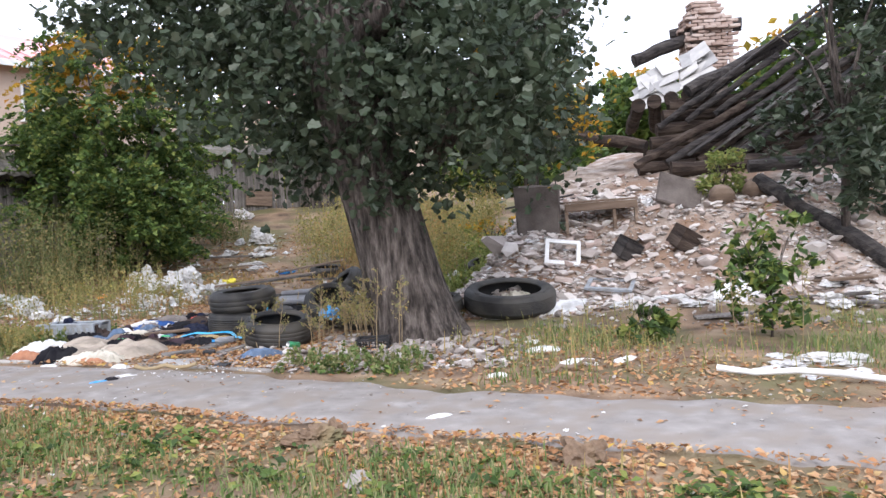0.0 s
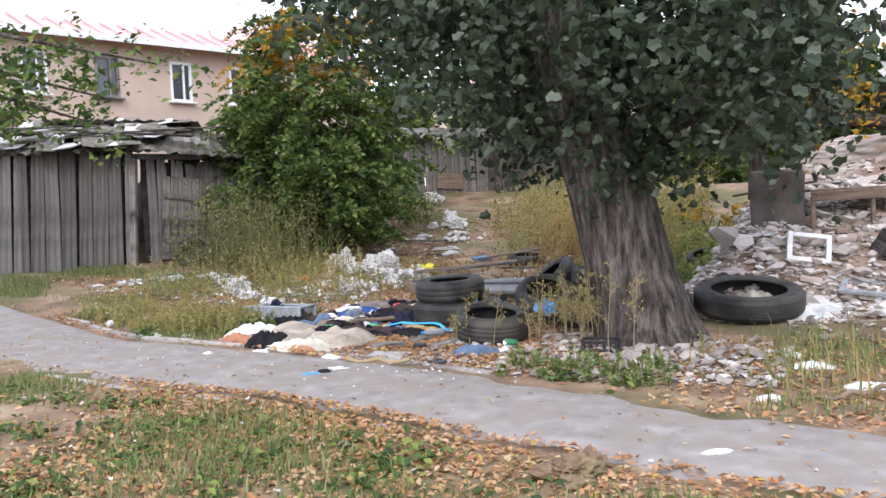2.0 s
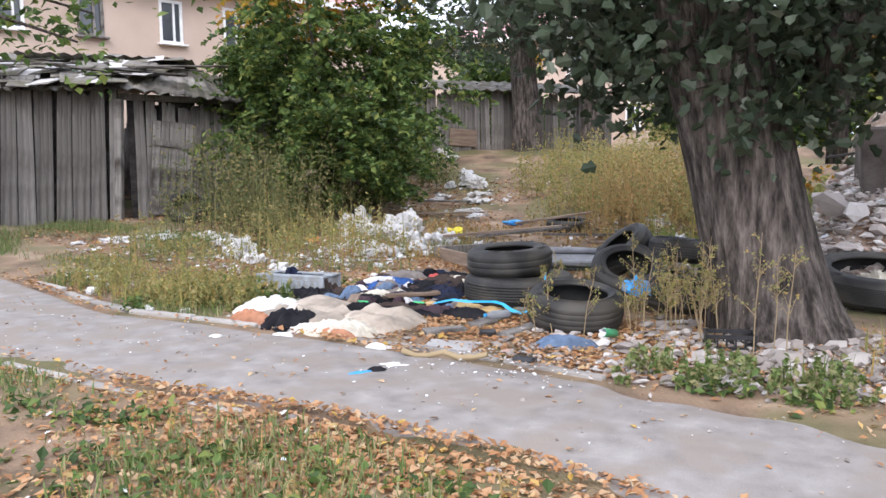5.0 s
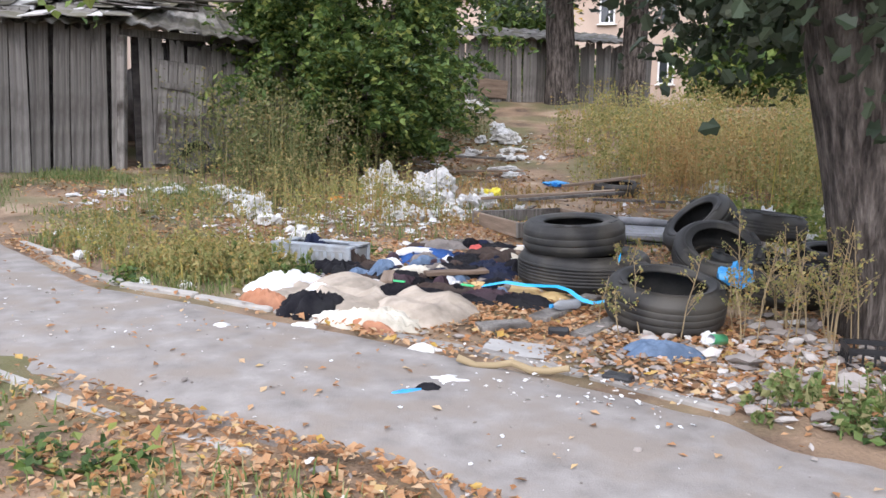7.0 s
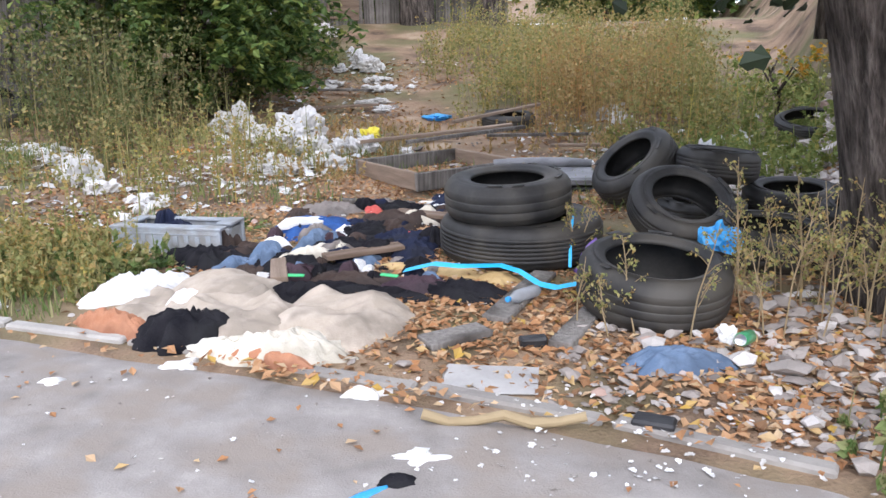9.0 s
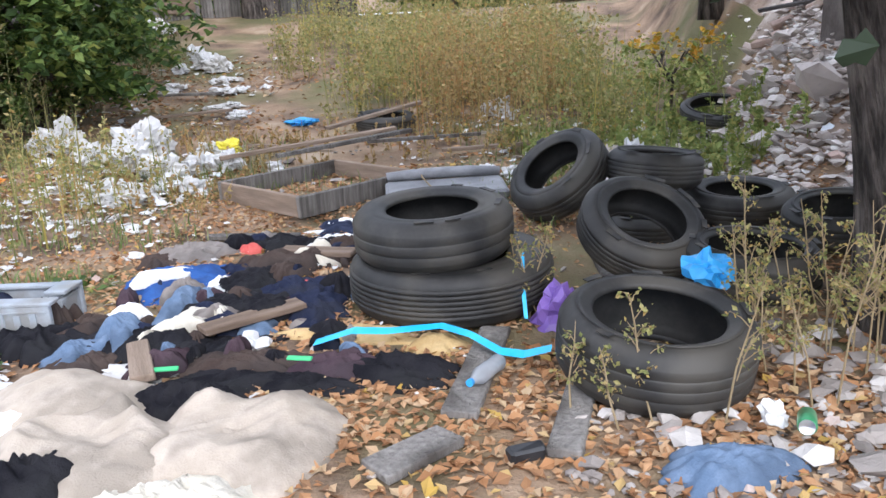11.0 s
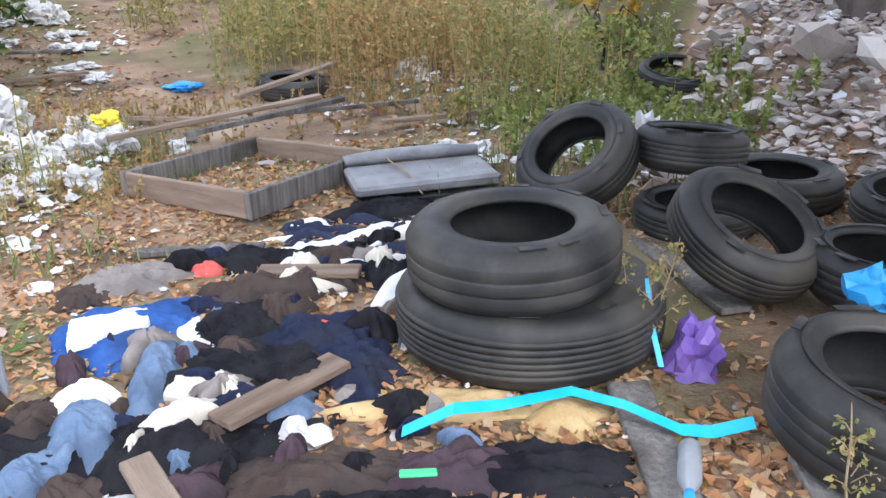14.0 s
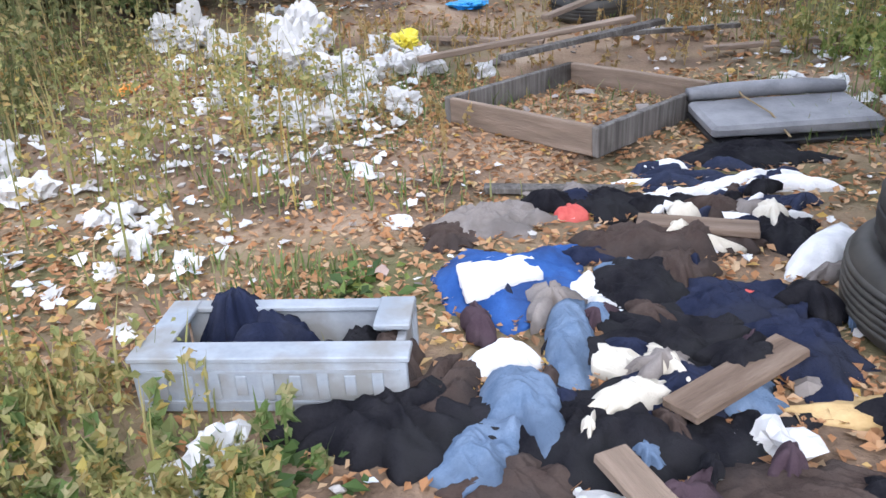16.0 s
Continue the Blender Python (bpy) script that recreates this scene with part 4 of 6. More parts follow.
part("side_wall", merge(box(0.03, 0.35, 0.17, 0.004, (-0.41, 0, 0.105)), box(0.1, 0.36, 0.02, 0.004, (-0.38, 0, 0.205))), M_GREYPL, gb)
part("side_wall", merge(box(0.03, 0.22, 0.15, 0.004, (0.39, 0.08, 0.1)), box(0.12, 0.2, 0.02, 0.004, (0.36, 0.09, 0.206))), M_GREYPL, gb)
for k in range(9):
    part("moulded_rib", box(0.035, 0.008, 0.1 - 0.03 * (k % 2), 0.002), M_GREYPL, gb, at=pose(-0.34 + 0.085 * k, -0.208, 0.12))
for z in (0.06, 0.17):
    part("moulded_rib", box(0.82, 0.008, 0.008), M_GREYPL, gb, at=pose(0, -0.208, z))


# ---- cloth ----
def reach(outline, w):
    """Distance from the origin to a polygon's edge in the direction w."""
    best, c, s = 0.02, math.cos(w), math.sin(w)
    for (ax, ay), (bx, by) in zip(outline, outline[1:] + outline[:1]):
        ex, ey = bx - ax, by - ay
        den = c * ey - s * ex
        if abs(den) > 1e-9:
            t, u = (ax * ey - ay * ex) / den, (ax * s - ay * c) / den
            if t > 0 and -1e-6 <= u <= 1 + 1e-6:
                best = max(best, t)
    return best


def spread(name, pts, h, material, label, category, seed, z=0.0, group="", folds=6.0, res=72):
    """A cloth lying flat, with its outline given in plan."""
    cx, cy = sum(p[0] for p in pts) / len(pts), sum(p[1] for p in pts) / len(pts)
    size = max(math.hypot(x - cx, y - cy) for x, y in pts)
    return heap(name, cx, cy, size, size, h, 0, material, label, category, seed, folds, group, z, 0.0, 2.5, res, [(x - cx, y - cy) for x, y in pts])


def heap(name, x, y, rx, ry, h, yaw, material, label, category, seed, folds=7.0, group="", z=0.0, ruff=0.35, lumps=2.5, res=64, outline=None):
    """A rumpled cloth: an irregular or given star-shaped outline with ridged folds, thick at the rim."""
    r = random.Random(seed)
    off = Vector((r.uniform(-50, 50), r.uniform(-50, 50), 0))
    V, F = [], []
    nr, na = max(8, int(res / 2.6)), res + 10
    ca, sa = math.cos(radians(yaw)), math.sin(radians(yaw))
    V.append((0, 0, 0))
    for i in range(1, nr + 2):
        s = min(i, nr) / nr
        for k in range(na):
            w = 2 * math.pi * k / na
            d = Vector((math.cos(w), math.sin(w), 0))
            out = 1 + ruff * noise.noise(d * 1.6 + off) + 0.45 * ruff * noise.noise(d * 5 + off)
            lx, ly = rx * s * out * d.x, ry * s * out * d.y
            if outline:
                q = s * reach(outline, w) * (1 + 0.05 * noise.noise(d * 6 + off))
                lx, ly = q * d.x, q * d.y
            V.append((lx, ly, s if i <= nr else -1))
    W = []
    fa = r.uniform(0, 3.14)
    amp = 0.72 * min(1.0, 0.8 * min(rx, ry) / h)
    for lx, ly, s in V:
        u, v = math.cos(fa) * lx + math.sin(fa) * ly, math.cos(fa) * ly - math.sin(fa) * lx
        q = Vector((u * 0.5, v, 0)) + off
        warp = Vector((noise.noise(q * 4), noise.noise(q * 4 + Vector((9, 3, 0))), 0)) * 0.09
        ridge = 1 - 2.6 * abs(noise.noise((q + warp) * folds * 1.35))
        ridge2 = 1 - 2.4 * abs(noise.noise((Vector((v, u * 0.6, 1)) + warp * 1.5) * folds * 2.6 + off))
        ridge3 = 1 - 2.2 * abs(noise.noise((Vector((u - v, (u + v) * 0.45, 2)) + warp) * folds * 4.6 + off))
        if s < 0:
            zz = -0.03
        else:
            body = (1 - s ** 2.5) * (0.7 + 0.5 * noise.noise(q * lumps))
            zz = max(0.012, h * body + h * (amp * (0.42 * ridge + 0.3 * ridge2 + 0.13 * ridge3)) * (1 - 0.75 * s ** 3)) if s < 0.999 else 0.004
        px, py = x + ca * lx - sa * ly, y + sa * lx + ca * ly
        W.append((lx, ly, zz + g(px, py) - g(x, y)))
    for k in range(na):
        F.append((0, 1 + k, 1 + (k + 1) % na))
    for i in range(nr):
        for k in range(na):
            a, b = 1 + i * na + k, 1 + i * na + (k + 1) % na
            F.append((a, a + na, b + na, b))
    ob = new(name, to_mesh(name, W, F, material, True))
    ob.matrix_basis = pose(x, y, g(x, y) + z, 0, 0, yaw)
    return tagged(ob, label, category, group)


CL = "cast-off clothes"
heap("quilt", -5.0, 7.25, 0.8, 0.4, 0.13, -12, C_BEIGE, "dirty beige padded quilt crumpled beside the kerb", "quilt", 1, folds=1.8, lumps=3.2, res=60, ruff=0.5)
spread("quilt", [(-4.74, 7.68), (-4.44, 7.62), (-4.14, 7.68), (-4.0, 7.5), (-4.02, 7.2), (-4.15, 6.95), (-4.45, 6.9), (-4.75, 7.0)], 0.13, C_BEIGE, "bunched end of a beige padded quilt", "quilt", 2, folds=1.6)
spread("blanket", [(-5.64, 7.85), (-5.57, 7.98), (-5.4, 7.97), (-5.1, 7.85), (-4.75, 7.73), (-4.75, 7.3), (-5.2, 7.2), (-5.6, 7.4)], 0.13, C_BEIGE, "beige folded blanket on bare soil", "blanket", 102, folds=1.1)
heap("towel", -5.78, 7.6, 0.36, 0.2, 0.1, 35, C_WHITE, "crumpled white towel on the quilt", "towel", 3)
heap("towel", -4.55, 6.86, 0.42, 0.15, 0.1, 8, C_CREAM, "frayed cream cloth along the kerb", "towel", 4)
heap("towel", -5.32, 7.4, 0.16, 0.1, 0.13, 20, C_WHITE, "small crumpled white cloth on the quilt", "towel", 5)
heap("rag", -5.5, 6.98, 0.3, 0.09, 0.11, -14, C_RUST, "rust orange rag at the kerb", "rag", 6)
heap("rag", -4.55, 6.76, 0.3, 0.07, 0.09, -8, C_RUST, "rust orange rag at the kerb", "rag", 106)
heap("jacket", -5.05, 6.98, 0.3, 0.2, 0.15, 30, C_BLACK, "black jacket thrown over the quilt", "jacket", 7, folds=5)
heap("trousers", -4.7, 7.6, 0.28, 0.13, 0.12, 10, C_BLACK, "black crumpled garment by the quilt", "clothes", 8, group=CL)
spread("shirt", [(-5.73, 9.31), (-5.6, 9.6), (-5.42, 9.55), (-5.1, 9.68), (-5.11, 9.29), (-5.23, 9.01), (-5.4, 8.83), (-5.5, 8.96), (-5.63, 9.0)], 0.07, C_BLUE, "royal blue shirt with a white panel spread on litter", "shirt", 9, group=CL)
spread("white_cloth", [(-5.62, 9.27), (-5.47, 9.36), (-5.32, 9.41), (-5.27, 9.18), (-5.41, 9.08), (-5.56, 9.0)], 0.035, C_WHITE, "white cloth panel lying on the blue shirt", "cloth", 10, z=0.075, folds=2.0)
spread("cloth", [(-5.19, 9.22), (-5.08, 9.39), (-5.06, 9.17), (-4.97, 9.01), (-5.08, 8.92), (-5.12, 9.1)], 0.06, C_WHITE, "white cloth scrap beside the blue shirt", "cloth", 11, group=CL)
spread("jeans", [(-5.44, 8.42), (-5.32, 8.42), (-5.36, 8.19), (-5.4, 7.99), (-5.5, 8.03), (-5.62, 8.1), (-5.58, 8.24)], 0.09, C_DENIM, "washed blue jeans twisted among black clothes", "jeans", 12, group=CL)
spread("jeans", [(-5.5, 8.5), (-5.46, 8.62), (-5.3, 8.6), (-5.21, 8.48), (-5.2, 8.22), (-5.29, 8.17), (-5.36, 8.3), (-5.47, 8.34)], 0.1, C_DENIM, "washed blue jeans twisted among black clothes", "jeans", 13, group=CL)
spread("jeans", [(-5.27, 8.99), (-5.19, 9.1), (-5.1, 9.06), (-5.1, 8.82), (-5.14, 8.5), (-5.26, 8.45), (-5.28, 8.75)], 0.09, C_DENIM, "washed blue jeans leg lying on dark clothes", "jeans", 14, group=CL)
heap("cloth", -5.42, 8.66, 0.13, 0.09, 0.1, 10, C_WHITE, "white cloth tucked into blue jeans", "cloth", 15, group=CL)
spread("cloth", [(-5.13, 8.62), (-5.12, 8.78), (-4.95, 8.76), (-4.93, 8.58), (-5.02, 8.54)], 0.03, C_CREAM, "flat pale cloth among dark clothes", "cloth", 16, z=0.03, group=CL)
DARK = [(-5.72, 8.33, 0.3, 0.2, 0.14, 10, C_BLACK), (-5.62, 8.5, 0.2, 0.12, 0.14, 60, C_BROWN), (-5.14, 8.3, 0.3, 0.22, 0.11, -20, C_BLACK), (-5.38, 8.08, 0.2, 0.12, 0.09, 0, C_BROWN), (-4.83, 8.82, 0.28, 0.24, 0.1, 15, C_BLACK),
        (-4.92, 9.2, 0.22, 0.2, 0.12, 50, C_BLACK), (-4.62, 9.05, 0.22, 0.17, 0.12, 0, C_NAVY), (-4.42, 8.8, 0.16, 0.25, 0.12, 12, C_NAVY), (-4.88, 9.58, 0.25, 0.16, 0.13, -5, C_BROWN), (-4.62, 9.6, 0.2, 0.12, 0.12, 5, C_BROWN),
        (-5.0, 10.1, 0.2, 0.15, 0.12, 0, C_BLACK), (-4.72, 10.1, 0.24, 0.13, 0.13, 8, C_BLACK), (-4.45, 10.0, 0.16, 0.1, 0.14, 0, C_BROWN), (-4.1, 10.75, 0.3, 0.18, 0.09, 5, C_BLACK), (-5.52, 9.88, 0.26, 0.15, 0.12, 10, C_GREY), (-5.68, 9.7, 0.12, 0.14, 0.1, 0, C_BROWN),
        (-4.55, 8.05, 0.3, 0.14, 0.1, 5, C_BROWN), (-4.15, 8.02, 0.22, 0.13, 0.11, 0, C_PLUM), (-3.85, 7.92, 0.26, 0.14, 0.13, -12, C_BLACK), (-4.6, 7.85, 0.3, 0.12, 0.08, 8, C_BLACK), (-4.25, 7.82, 0.22, 0.1, 0.08, -10, C_BLACK), (-4.85, 8.55, 0.2, 0.12, 0.1, 30, C_NAVY),
        (-4.75, 8.3, 0.2, 0.12, 0.06, 30, C_BLACK), (-4.2, 9.75, 0.12, 0.2, 0.11, 0, C_BLACK), (-4.72, 9.35, 0.16, 0.12, 0.12, 70, C_BROWN), (-6.2, 8.66, 0.16, 0.12, 0.2, 0, C_NAVY), (-5.95, 8.62, 0.16, 0.1, 0.17, 30, C_BLACK), (-5.78, 8.6, 0.1, 0.14, 0.17, 0, C_BROWN), (-6.34, 8.76, 0.13, 0.1, 0.33, 30, C_NAVY)]
CN = {C_BLACK: "black", C_BROWN: "brown", C_NAVY: "navy blue", C_GREY: "grey-brown", C_PLUM: "plum brown"}
for k, (x, y, a, b, h, w, m) in enumerate(DARK):
    heap("garment", x, y, a * 1.12, b * 1.12, h * (0.66 if x > -5.75 else 0.9), w, m, CN[m] + " crumpled garment lying in the rubbish", "clothes", 200 + k, group=CL, ruff=0.6)
for k in range(44):
    r = random.Random(300 + k)
    heap("striped_cloth", -4.32 + r.uniform(-0.42, 0.4), 10.22 + r.uniform(-0.38, 0.38), r.uniform(0.08, 0.2), r.uniform(0.02, 0.045), 0.06, r.uniform(-30, 50), C_STRIPE if k % 2 else C_WHITE,
         "dark blue and white striped cloth rumpled on soil", "cloth", 300 + k, group="striped cloth folds", res=20)
rc = random.Random(61)
TINTS = [(C_BLACK, "black"), (C_NAVY, "navy blue"), (C_PLUM, "plum brown"), (C_GREY, "grey-brown"), (C_BLACK, "black"), (C_BROWN, "brown"), (C_NAVY, "navy blue"), (C_DENIM, "faded blue"), (C_CREAM, "cream")]
for k in range(54):
    m, tint = TINTS[k % 9]
    a = rc.uniform(0.05, 0.13)
    heap("rag", rc.uniform(-5.6, -4.1), rc.uniform(7.95, 10.25), a, a * rc.uniform(0.3, 0.8), rc.uniform(0.04, 0.08), rc.uniform(0, 180), m,
         tint + " rumpled rag tossed among the clothes", "rag", 600 + k, group="small rags", z=rc.uniform(0.01, 0.05), ruff=0.9, res=26)
heap("cloth", -4.62, 9.9, 0.1, 0.09, 0.13, 10, C_CREAM, "cream cloth scrap among dark clothes", "cloth", 30, group=CL, res=22)
spread("pillow", [(-4.34, 9.29), (-4.3, 9.42), (-4.16, 9.63), (-3.95, 9.8), (-3.9, 9.6), (-4.0, 9.4), (-4.17, 9.27)], 0.1, C_WHITE, "white flat pillow beside the tyre stack", "pillow", 31, folds=1.4)
heap("rag", -5.13, 9.96, 0.08, 0.07, 0.09, 0, M_REDC, "faded red rag among dark clothes", "rag", 32, res=22)
heap("rag", -4.53, 9.08, 0.07, 0.06, 0.1, 0, M_REDC, "dark red rag beside a navy garment", "rag", 33, res=22)
heap("denim_cloth", -2.66, 7.12, 0.24, 0.16, 0.07, 25, C_DENIM, "faded blue denim cloth on stones", "cloth", 34, folds=4)
heap("foam_sheet", -4.15, 8.42, 0.36, 0.12, 0.05, -10, M_FOAM, "ochre foam rubber sheet under clothes", "foam", 35, folds=3)
heap("foam_sheet", -3.72, 8.25, 0.14, 0.14, 0.05, -10, M_FOAM, "ochre foam rubber sheet under the blue ribbon", "foam", 36, folds=3, res=22)
heap("sheet", 0.25, 10.1, 0.55, 0.28, 0.1, 24, C_WHITE, "white sheet spread on the ground by the bank", "sheet", 37, folds=3)
heap("sheet", -0.35, 10.2, 0.35, 0.22, 0.16, 10, C_CREAM, "cream cloth bundle beside the tractor tyre", "cloth", 38)
heap("sheet", 2.5, 9.9, 0.3, 0.22, 0.2, 10, C_WHITE, "white cloth caught on the weeds", "cloth", 39)


def crumple(name, x, y, r0, h, material, label, category, seed, group="", z=0.0, flat=1.0):
    """A crushed bag or lump with sharp creases."""
    bm = bmesh.new()
    bmesh.ops.create_icosphere(bm, subdivisions=4 if r0 > 0.15 else 3, radius=1)
    off = Vector((seed * 1.37, seed * 0.71, seed * 2.1))
    for v in bm.verts:
        d = v.co.normalized()
        k = 1 + 0.7 * noise.noise(d * 1.5 + off) - 0.5 * abs(noise.noise(d * 3.3 + off)) - 0.32 * abs(noise.noise(d * 6 + off)) + 0.12 * noise.noise(d * 13 + off)
        v.co = Vector((d.x * r0 * k, d.y * r0 * k * flat, max(-0.35, d.z) * h * k))
    zz = min(v.co.z for v in bm.verts)
    ob = part(name, bm, material, None, at=pose(x, y, g(x, y) + z - zz - 0.01, 0, 0, 57 * seed % 360))
    return tagged(ob, label, category, group)


crumple("plastic_bag", -2.4, 8.5, 0.125, 0.12, M_BLUEPL, "crumpled bright blue plastic bag on the tyres", "bag", 3, z=0.2)
crumple("plastic_bag", -2.83, 7.98, 0.12, 0.05, M_BLUEPL, "blue plastic scrap inside the tyre", "bag", 4, z=0.03)
crumple("plastic_bag", -3.13, 8.5, 0.12, 0.17, M_PURPLE, "purple plastic bag between tyres", "bag", 5)
crumple("rubbish_bag", -2.4, 10.85, 0.1, 0.3, M_PLASTIC_W, "white plastic bag stuck between tyres", "bag", 7, z=0.1)
crumple("plastic_bag", -6.35, 13.3, 0.16, 0.12, M_YELPL, "small yellow plastic bag in dry grass", "bag", 8)
crumple("plastic_bag", -5.9, 14.9, 0.18, 0.06, M_BLUEPL, "flattened pale blue plastic bag on grass", "bag", 9)
crumple("plastic_bag", -8.3, 12.1, 0.1, 0.06, M_ORANGE, "small orange wrapper in the weeds", "wrapper", 10)
crumple("wrapper", -4.62, 8.28, 0.09, 0.07, M_PLASTIC_W, "crushed pale food wrapper among clothes", "wrapper", 11)
crumple("plastic_bag", -5.05, 7.95, 0.16, 0.05, M_PLASTIC_W, "clear plastic bag beside the quilt", "bag", 12)
crumple("wrapper", -5.75, 7.95, 0.05, 0.03, M_PLASTIC_W, "small white paper scrap", "paper", 13)
crumple("paper_cup", -2.42, 7.43, 0.06, 0.07, M_WHITE, "crushed white paper cup on stones", "cup", 14)
crumple("bag", -6.2, 8.15, 0.11, 0.1, M_PLASTIC_W, "crumpled white plastic bag beside the tray", "bag", 15)
crumple("bag", -6.3, 8.02, 0.12, 0.06, M_PLASTIC_W, "crumpled white plastic bag beside the tray", "bag", 16)
WB = [(-7.1, 12.6, 0.35, 0.4), (-7.3, 13.2, 0.4, 0.5), (-6.7, 12.3, 0.35, 0.3), (-6.6, 11.4, 0.28, 0.18), (-7.0, 11.6, 0.3, 0.22), (-6.4, 11.9, 0.2, 0.15), (-8.35, 13.6, 0.35, 0.42), (-7.9, 13.2, 0.3, 0.25), (-7.5, 12.0, 0.22, 0.16), (-6.1, 12.6, 0.25, 0.25),
      (-7.13, 9.6, 0.16, 0.16), (-7.3, 9.9, 0.14, 0.14), (-8.0, 10.1, 0.2, 0.2), (-6.2, 10.5, 0.18, 0.05), (-5.95, 9.9, 0.14, 0.05), (-8.3, 10.4, 0.26, 0.42), (-8.6, 10.6, 0.2, 0.3), (-9.3, 11.2, 0.3, 0.16), (-9.9, 11.4, 0.3, 0.14), (-10.4, 11.0, 0.35, 0.12),
      (-10.9, 10.6, 0.25, 0.12), (-9.2, 8.6, 0.2, 0.08), (-8.3, 7.7, 0.13, 0.1), (-8.9, 8.4, 0.2, 0.08), (-6.95, 7.15, 0.12, 0.07), (-6.5, 7.2, 0.12, 0.06), (-8.2, 18.6, 0.38, 0.35), (-8.7, 19.3, 0.3, 0.25), (-9.1, 20.0, 0.25, 0.2), (-10.6, 22.0, 0.4, 0.35),
      (-7.6, 16.9, 0.3, 0.16), (-7.9, 17.8, 0.3, 0.14), (-8.4, 17.2, 0.3, 0.14), (-7.2, 16.2, 0.3, 0.1), (-6.9, 15.4, 0.25, 0.12), (-2.6, 11.6, 0.22, 0.14), (-2.0, 11.9, 0.25, 0.1), (-2.7, 12.3, 0.2, 0.1), (-1.6, 12.2, 0.25, 0.12), (-3.3, 11.9, 0.2, 0.1),
      (-1.9, 13.4, 0.2, 0.2), (-3.4, 15.0, 0.3, 0.25), (-3.0, 17.0, 0.3, 0.3), (1.1, 9.8, 0.35, 0.1), (1.7, 9.9, 0.4, 0.1), (3.5, 9.6, 0.3, 0.15), (3.9, 9.9, 0.3, 0.12), (1.5, 12.5, 0.16, 0.16), (0.0, 11.6, 0.2, 0.08), (-0.3, 11.5, 0.18, 0.08), (2.75, 6.5, 0.3, 0.09), (2.5, 6.3, 0.25, 0.06), (3.0, 6.6, 0.3, 0.06), (3.2, 12.6, 0.2, 0.14)]
rw = random.Random(321)
WB = [(x + rw.uniform(-0.3, 0.3) * q, y + rw.uniform(-0.3, 0.3) * q, r * (0.66 - 0.1 * q), h * (0.6 - 0.13 * q)) for x, y, r, h in WB for q in (0, 1, 2)]
for k, (x, y, r, h) in enumerate(WB):
    crumple("plastic_bag", x, y, r, h, M_PLASTIC_W, "crumpled dirty white plastic bag on the ground", "bag", 20 + k, "white plastic litter", flat=0.8)
for k, (x, y, w, h, rz) in enumerate([(0.32, 7.2, 0.34, 0.2, 10), (0.78, 6.5, 0.24, 0.24, 30), (0.12, 5.95, 0.16, 0.07, 15), (-3.95, 6.5, 0.2, 0.1, 20), (-3.55, 6.02, 0.22, 0.1, 10), (0.2, 7.6, 0.12, 0.06, 0), (1.15, 6.6, 0.2, 0.08, 50), (-4.9, 6.62, 0.14, 0.08, 20), (-5.35, 6.3, 0.12, 0.06, 10), (-0.05, 4.55, 0.16, 0.06, 40)]):
    heap("paper_sheet", x, y, w * 0.5, h * 0.5, 0.025, rz, M_WHITE, "torn white paper sheet lying on the ground", "paper", 400 + k, folds=3, group="paper scraps", res=22, z=0.016, ruff=1.1)


def can(m):
    c = empty("drink_can", m, "green aluminium drink can on stones", "can")
    part("body", lathe([(0.026, 0), (0.033, 0.008), (0.033, 0.15), (0.027, 0.165)], 20), M_CANG, c, smooth=True)
    part("lid", lathe([(0.027, 0.165), (0.025, 0.162), (0.001, 0.16)], 20), M_STEEL, c, smooth=True)
    part("base", lathe([(0.001, 0.006), (0.022, 0.002), (0.026, 0)], 20), M_STEEL, c, smooth=True)


can(pose(-2.33, 7.36, 0.07, 78, 0, -20))
bo = empty("plastic_bottle", pose(-3.42, 7.92, 0.06, 86, 0, -25), "crushed clear plastic bottle on leaf litter", "bottle")
part("body", lathe([(0.001, 0), (0.03, 0.0), (0.037, 0.02), (0.034, 0.09), (0.037, 0.12), (0.036, 0.2), (0.014, 0.26), (0.013, 0.28)], 18), M_BOTTLE, bo, smooth=True)
part("cap", lathe([(0.016, 0.27), (0.016, 0.29), (0.001, 0.29)], 14), M_BLUEPL, bo)


